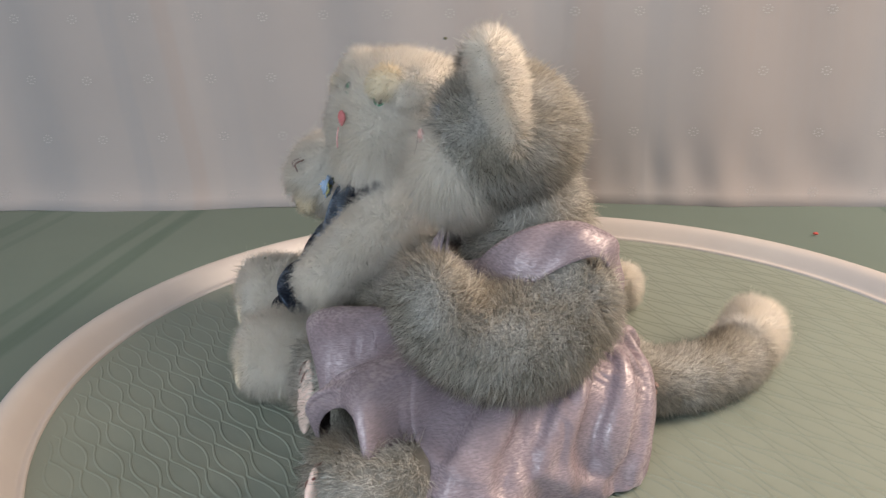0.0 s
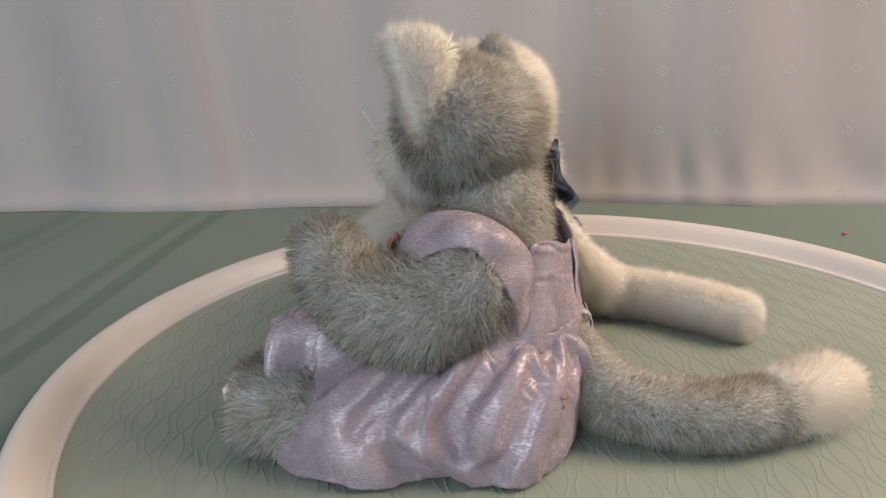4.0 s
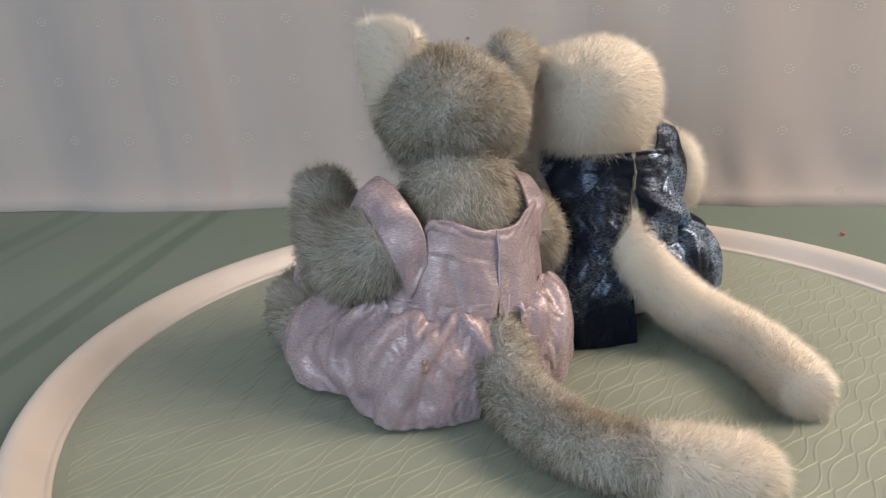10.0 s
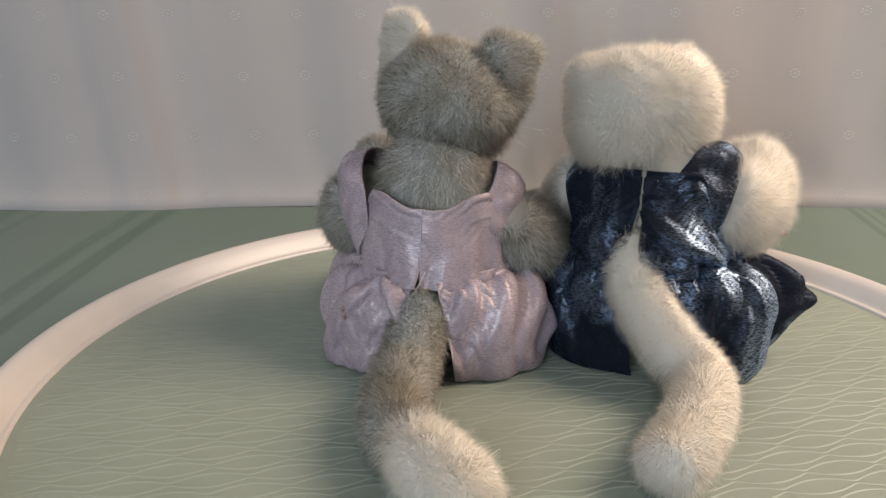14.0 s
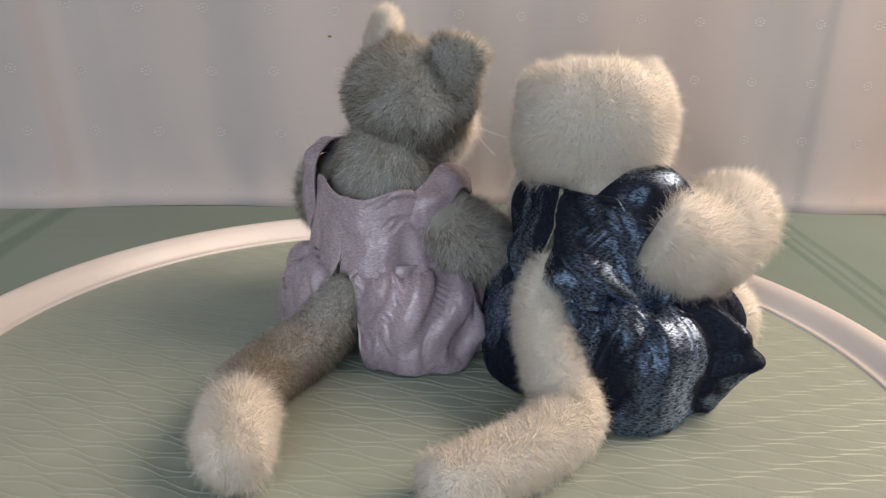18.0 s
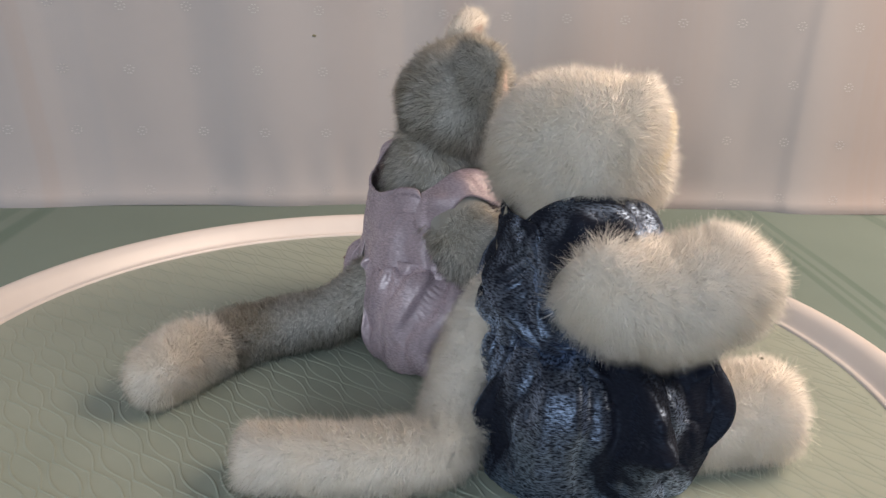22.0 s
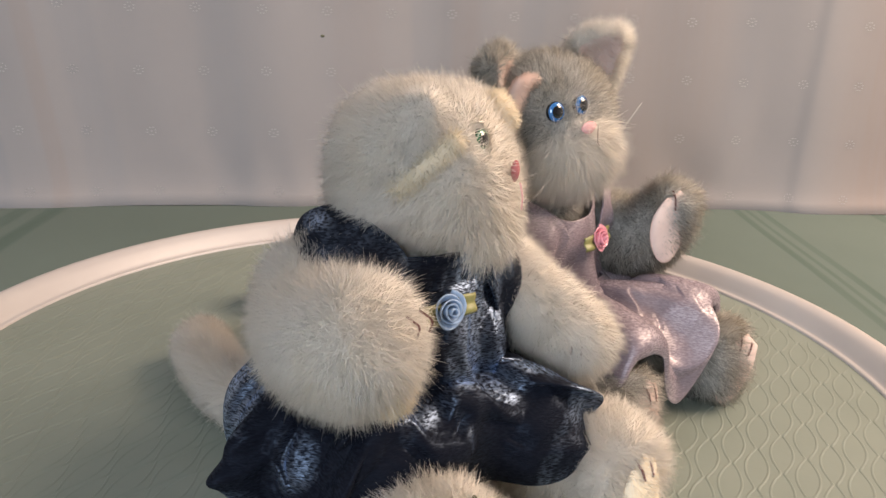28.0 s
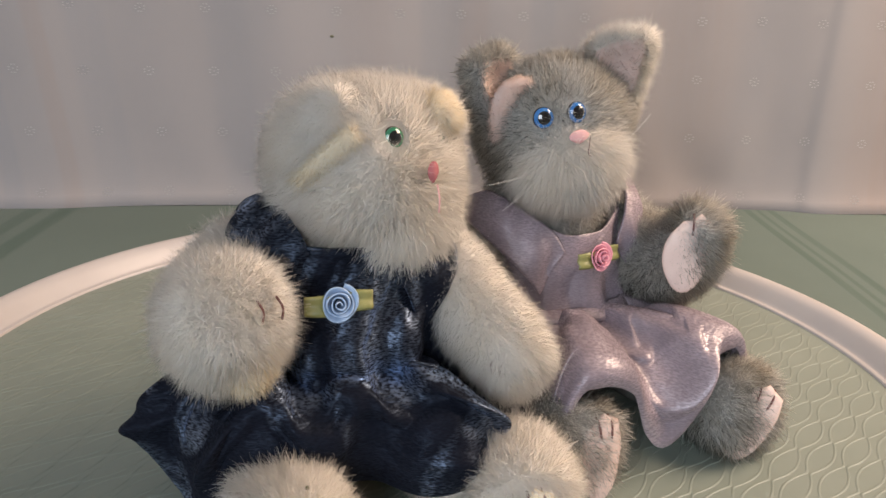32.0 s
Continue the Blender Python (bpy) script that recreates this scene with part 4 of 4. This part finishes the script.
def build_white():
    cat = new("plush_cat", None)
    tagged(cat, "white plush cat in a navy blue velvet dress", "stuffed toy")
    cat.scale = (1, 1, 1.028)
    body = tube([(-0.006, 0, 0.012, 0.030, 0.027), (-0.004, 0, 0.034, 0.031, 0.027), (-0.002, 0, 0.060, 0.030, 0.027), (0.000, 0.001, 0.085, 0.034, 0.027), (0.000, 0.003, 0.104, 0.032, 0.025), (0.002, 0.005, 0.120, 0.022, 0.021)])
    furry("body", body, WHITE_FUR, cat, "white plush body", 11000, 0.0085, 0.00027, (0, 0, -1), 41, keep=lambda P: P[:, 2] > 0.070)
    hc, face = np.array((0.0035, 0.0125, 0.1310)), 37.0
    rot = turn3(face, 0, -4)

    def away(P):
        D = P - (hc + rot @ np.array((0.040, 0, 0.0)))
        return D / np.linalg.norm(D, axis=1)[:, None]
    head = furry("head", blob(hc, (0.0330, 0.0345, 0.0285), rot, 44, 30, lambda U: (np.abs(U) ** 2.6).sum(1) ** (-1 / 2.6) * (1 - 0.20 * np.clip(U[:, 0] * 1.3 - 0.3, 0, 1) * np.clip(U[:, 2] + 0.6, 0, 1))), WHITE_FUR, cat, "white plush head", 32000, 0.009, 0.00027, away, 42, lay=0.42, keep=lambda P: np.min([np.linalg.norm(P - (hc + rot @ np.array((0.0226, y, 0.0144))), axis=1) - 0.0011 for y in (-0.0126, 0.0145)] + [np.linalg.norm(P - (hc + rot @ np.array(g)), axis=1) + 0.0026 for g in ((0.005, -0.0345, 0.002), (0.0105, -0.0340, 0.0066), (0.015, -0.031, 0.0115), (0.0195, -0.0278, 0.0165), (0.0250, 0.0180, 0.0220))], axis=0) > 0.0062)
    furry("muzzle", blob(hc + rot @ np.array((0.017, 0.002, -0.020)), (0.017, 0.024, 0.020), rot, 30, 20), WHITE_FUR, head, "fluffy white muzzle", 8000, 0.0085, 0.00027,
          lambda P: (P - hc - rot @ np.array((0.030, 0, 0.0))) / 0.02, 43, lay=0.6)
    for y in (-0.0126, 0.0145):
        c = hc + rot @ np.array((0.0229, y, 0.0144))
        eye_ball(c, rot @ np.array((1, y * 36, 0.12)), 0.0042, GREEN_GLASS, head)
    nose = blob(hc + rot @ np.array((0.0346, -0.0026, 0.0032)), (0.0017, 0.0026, 0.0040), rot, 20, 14, lambda U: 1 - 0.4 * np.clip(-U[:, 2], 0, 1) * np.abs(U[:, 1]))
    part("nose", nose[:2], RED_THREAD, head, "red stitched nose")
    mp = [hc + rot @ np.array(p) for p in ((0.0368, -0.0024, -0.001), (0.0380, -0.0020, -0.006), (0.0380, -0.0018, -0.011))]
    part("mouth_stitch", cord(mp, 0.00035, 6, 12), PINK_THREAD, head, "pink thread mouth line")
    # soft ears folded flat against the head, cream inside
    for s in (1, -1):
        if s > 0:
            lobe = blob(hc + rot @ np.array((0.007, 0.0265, 0.0195)), (0.013, 0.0075, 0.0060), rot @ turn3(0, 15, -30), 24, 16)
            inner = blob(hc + rot @ np.array((0.0215, 0.0170, 0.0225)), (0.007, 0.009, 0.004), rot @ turn3(20, 50, 0), 20, 12)
        else:
            # the flap lies above a slanting crease on the cheek
            slope = np.array((0.62, 0.21, 0.75))
            out = np.array((0.0, -1.0, 0.28))
            out -= slope * (out @ slope) / (slope @ slope)
            axes = np.stack([slope / np.linalg.norm(slope), out / np.linalg.norm(out), np.cross(slope, out) / np.linalg.norm(np.cross(slope, out))], 1)
            lobe = blob(hc + rot @ np.array((-0.0015, -0.0300, 0.0140)), (0.0180, 0.0052, 0.0095), rot @ axes, 28, 18)
            inner = tube([(*(hc + rot @ np.array(p)), 0.0022, 0.0022) for p in ((0.000, -0.0355, -0.003), (0.0105, -0.0348, 0.0066), (0.0190, -0.0285, 0.0160))], 12, 14)
        e = furry("ear", lobe, WHITE_FUR, head, "white folded plush ear", 6000, 0.008, 0.00027, rot @ np.array((0.1, 0.3 * s, -0.3)), 44 + s)
        furry("inner_ear", inner, CREAM_FUR, e, "cream short fur inside the ear", 2600, 0.0050, 0.00026, rot @ np.array((0.6, 0.3 * s, -0.5)), 54 + s)
    arm = furry("arm", tube([(-0.002, -0.032, 0.091, 0.019, 0.019), (0.012, -0.0415, 0.0830, 0.0190, 0.0195), (0.031, -0.0452, 0.0830, 0.0188, 0.0195), (0.048, -0.0448, 0.0895, 0.0182, 0.0190), (0.0580, -0.0425, 0.0985, 0.0148, 0.0150)]),
                WHITE_FUR, cat, "raised white plush arm", 26000, 0.0095, 0.00027, (0.5, 0, 0.1), 46, keep=lambda P: ~((np.abs(P[:, 0] + 0.003) < 0.021) & (P[:, 2] > 0.080) & (np.abs(P[:, 1]) < 0.033)))
    furry("paw_pad", blob((0.057, -0.039, 0.083), (0.008, 0.011, 0.016), turn3(20, -20, 0), 24, 16), CREAM_FUR, arm, "cream short fur paw pad", 3000, 0.004, 0.00028, (0.4, 0.2, -0.4), 71)
    arm2 = furry("arm", tube([(0.000, 0.034, 0.092, 0.017, 0.017), (0.012, 0.045, 0.082, 0.0160, 0.0160), (0.027, 0.055, 0.072, 0.0145, 0.0145), (0.040, 0.063, 0.0625, 0.0135, 0.0135), (0.0475, 0.0675, 0.0575, 0.0105, 0.0105)]),
                 WHITE_FUR, cat, "white plush arm reaching across", 17000, 0.0085, 0.00027, (0.5, 0.4, -0.5), 47, keep=lambda P: ~((np.abs(P[:, 0] + 0.003) < 0.021) & (P[:, 2] > 0.080) & (np.abs(P[:, 1]) < 0.033)))
    for side, (fx, fy), hy in ((1, (0.080, 0.0585), 0.036), (-1, (0.094, -0.026), -0.024)):
        leg = furry("leg", tube([(0.015, hy, 0.026, 0.019, 0.020), (0.050, hy * 1.2, 0.020, 0.018, 0.0175), (fx - 0.022, fy, 0.021, 0.0195, 0.0195), (fx - 0.006, fy, 0.0215, 0.0195, 0.0195), (fx + 0.003, fy, 0.0215, 0.0165, 0.0165)]),
                    WHITE_FUR, cat, "white plush leg with upturned foot", 15000, 0.0085, 0.00027, (-0.3, 0.15 * side, 0.1), 48 + side, keep=lambda P: P[:, 0] > 0.04)
        paw_pad((fx + 0.0085, fy, 0.019), (1, 0.1, 0.18), (-0.25, 0, 1), (0.0105, 0.0145), CREAM_SUEDE, leg)
    for c, d, wide in (((0.0500, 0.0545, 0.0640), (0.70, -0.60, 0.45), 0.0020), ((0.0640, -0.0300, 0.0990), (0.95, 0.35, 0.2), 0.0034)):
        d = Vector(d).normalized()
        side = d.cross(Vector((0, 0, 1))).normalized()
        for k in (-1, 1):
            a = Vector(c) + side * wide * k
            pts = [a - d * 0.003 + Vector((0, 0, 0.003)), a + d * 0.0022, a + d * 0.0012 - Vector((0, 0, 0.0042))]
            part("toe_stitch", cord([tuple(q) for q in pts], 0.0004, 6, 10), THREAD, arm2 if c[1] > 0 else arm, "dark thread line")
    furry("tail", tube([(-0.029, 0.004, 0.072, 0.009, 0.009), (-0.040, 0.001, 0.053, 0.0110, 0.0112), (-0.051, -0.018, 0.030, 0.0125, 0.0125), (-0.060, -0.037, 0.0165, 0.0128, 0.0125), (-0.086, -0.043, 0.0145, 0.0125, 0.012), (-0.119, -0.041, 0.014, 0.0125, 0.0118), (-0.142, -0.037, 0.0135, 0.0115, 0.0105)], rings=44),
          WHITE_FUR, cat, "white plush tail lying on the tray", 24000, 0.0072, 0.00027, (-0.8, -0.2, -0.1), 51)
    part("speck", blob((0.0860, -0.0215, 0.0455), (0.0011, 0.0008, 0.0006), None, 10, 6)[:2], SPECK_DIRT, cat, "tiny dark speck on the foot")
    dress = new("velvet_dress", None)
    dress.parent = cat
    tagged(dress, "navy blue crushed velvet dress with full skirt")
    fg = fold_field(62, 0.8)
    folds = drape(66, 11, 0.0170, 5, 0.0050, 0.150, 0.0080)

    def skirt(a, v):
        r0 = oval(a, 0.0415, 0.0395, 0.0415)
        right = smooth_step(-np.sin(a), 0.2, 0.9)
        r1 = oval(a, 0.062, 0.048, 0.062 + 0.010 * right, 2.2)
        lap = smooth_step(np.sin(a), 0.1, 0.6) * smooth_step(np.cos(a), 0.0, 0.5)
        r2 = oval(a, 0.074, 0.051, 0.073 + 0.005 * right, 2.6) + 0.012 * lap
        r3 = oval(a, 0.062, 0.045, 0.063 - 0.006 * right, 2.8) + 0.016 * lap
        f = smooth_step(np.cos(a), 0.60, 0.88)
        z = bez(0.061, 0.058 + 0.006 * f, 0.026 + 0.026 * f + 0.008 * right, 0.003 + 0.024 * f + 0.020 * lap * (1 - f), v)
        return bez(r0, r1, r2, r3, v), z, 0.0, -0.007 * v

    def skirt_folds(a, v):
        return np.maximum(folds(a, v), -0.0055) * (1 - 0.5 * smooth_step(v, 0.75, 1.0)) + 0.0010 * np.sin(a * 30 + 2 * np.sin(a * 4)) * smooth_step(v, 0.0, 0.10) * (1 - smooth_step(v, 0.15, 0.7))
    V, q, _, _ = shell(skirt, lambda v: (0.15 + 0.51 * v ** 0.8, 0.30 - 0.12 * v), skirt_folds, 63, 250, 66, (lambda v: 0.17 - 0.09 * v, lambda v: 0.06 + 0 * v, 300), stiff=0.6, reach=11)
    part("skirt", mesh_from("skirt", V, q), NAVY, dress, "full navy crushed velvet skirt")

    def bodice(a, v):
        top = 0.108 - 0.026 * smooth_step(np.abs(np.sin(a)), 0.70, 1.0)
        z = top + (0.057 - top) * v
        k = (z - 0.057) / 0.046
        r = oval(a, 0.042 - 0.008 * k, 0.040 - 0.007 * k, 0.042 - 0.002 * k)
        return r, z, 0.001 * k, 0.001 * k

    def bodice_folds(a, v):
        # bloused over the waist, with a slanting tuck beside the opening
        blouse = 0.0034 * smooth_step(v, 0.3, 0.72) * (1 - smooth_step(v, 0.80, 0.98))
        d = (v - 0.50 - 0.42 * (a + 2.95)) / 0.07
        tuck = (0.0042 / (1 + d * d) - 0.0030 / (1 + (d - 1.7) ** 2 * 1.5)) * smooth_step(a, -3.15, -2.9) * (1 - smooth_step(a, -2.3, -1.9))
        return 0.0013 * fg(a, v) * smooth_step(v, 0.0, 0.9) + blouse + tuck
    V, q, e0, e1 = shell(bodice, lambda v: (0.020 + 0.12 * v ** 2, 0.030 + 0.27 * v ** 1.5), bodice_folds, 64, 150, 40, (lambda v: 0.03 + 0.13 * v, lambda v: 0.07 + 0 * v, 200), inward=0.0008, stiff=0.5, reach=7)
    top = part("bodice", mesh_from("bodice", V, q), NAVY, dress, "navy velvet bodice")
    for e in (e0, e1):
        part("raw_edge", cord(e[::6], 0.0006, 5, 30)[:2], RAW_EDGE, top, "frayed olive edge of the back opening")
    for s, up in ((1, -0.004), (-1, 0.002)):
        strap([(x, y * s + 0.002, z + up * h) for x, y, z, h in ((0.034, 0.014, 0.100, 0), (0.028, 0.018, 0.110, 0.5), (0.012, 0.024, 0.116, 1), (-0.006, 0.025, 0.117, 1), (-0.020, 0.020, 0.111, 0.5), (-0.031, 0.012, 0.100, 0))],
              [(x, y * s + 0.002, z + up * h) for x, y, z, h in ((0.032, 0.027, 0.072, 0), (0.029, 0.037, 0.090, 0.5), (0.014, 0.045, 0.101, 1), (-0.004, 0.0450, 0.1025, 1), (-0.017, 0.042, 0.091, 0.5), (-0.021, 0.036, 0.068, 0))], dress, NAVY, 5 + s, "wide navy velvet shoulder strap")
    rose_bow((0.0420, -0.005, 0.0905), (1, -0.05, 0.25), 0.0073, BLUE_SATIN, dress, 0, "small pale blue satin ribbon rose")
    return cat


GREY_AT, WHITE_AT = (-0.006, -0.055, 207.0), (-0.0759, 0.0432, 190.0)
grey_cat, white_cat = build_grey(), build_white()


def motions():
    walk(tray, [(t, pose(AXIS[0], AXIS[1], 0, 0, 0, a)) for t, a in TURN])
    for cat, (x, y, heading) in ((grey_cat, GREY_AT), (white_cat, WHITE_AT)):
        rows = []
        for t, a in TURN:
            c, s = math.cos(radians(a)), math.sin(radians(a))
            rows.append((t, pose(AXIS[0] + c * x - s * y, AXIS[1] + s * x + c * y, Z_TRAY, 0, 0, heading + a)))
        walk(cat, rows)


motions()
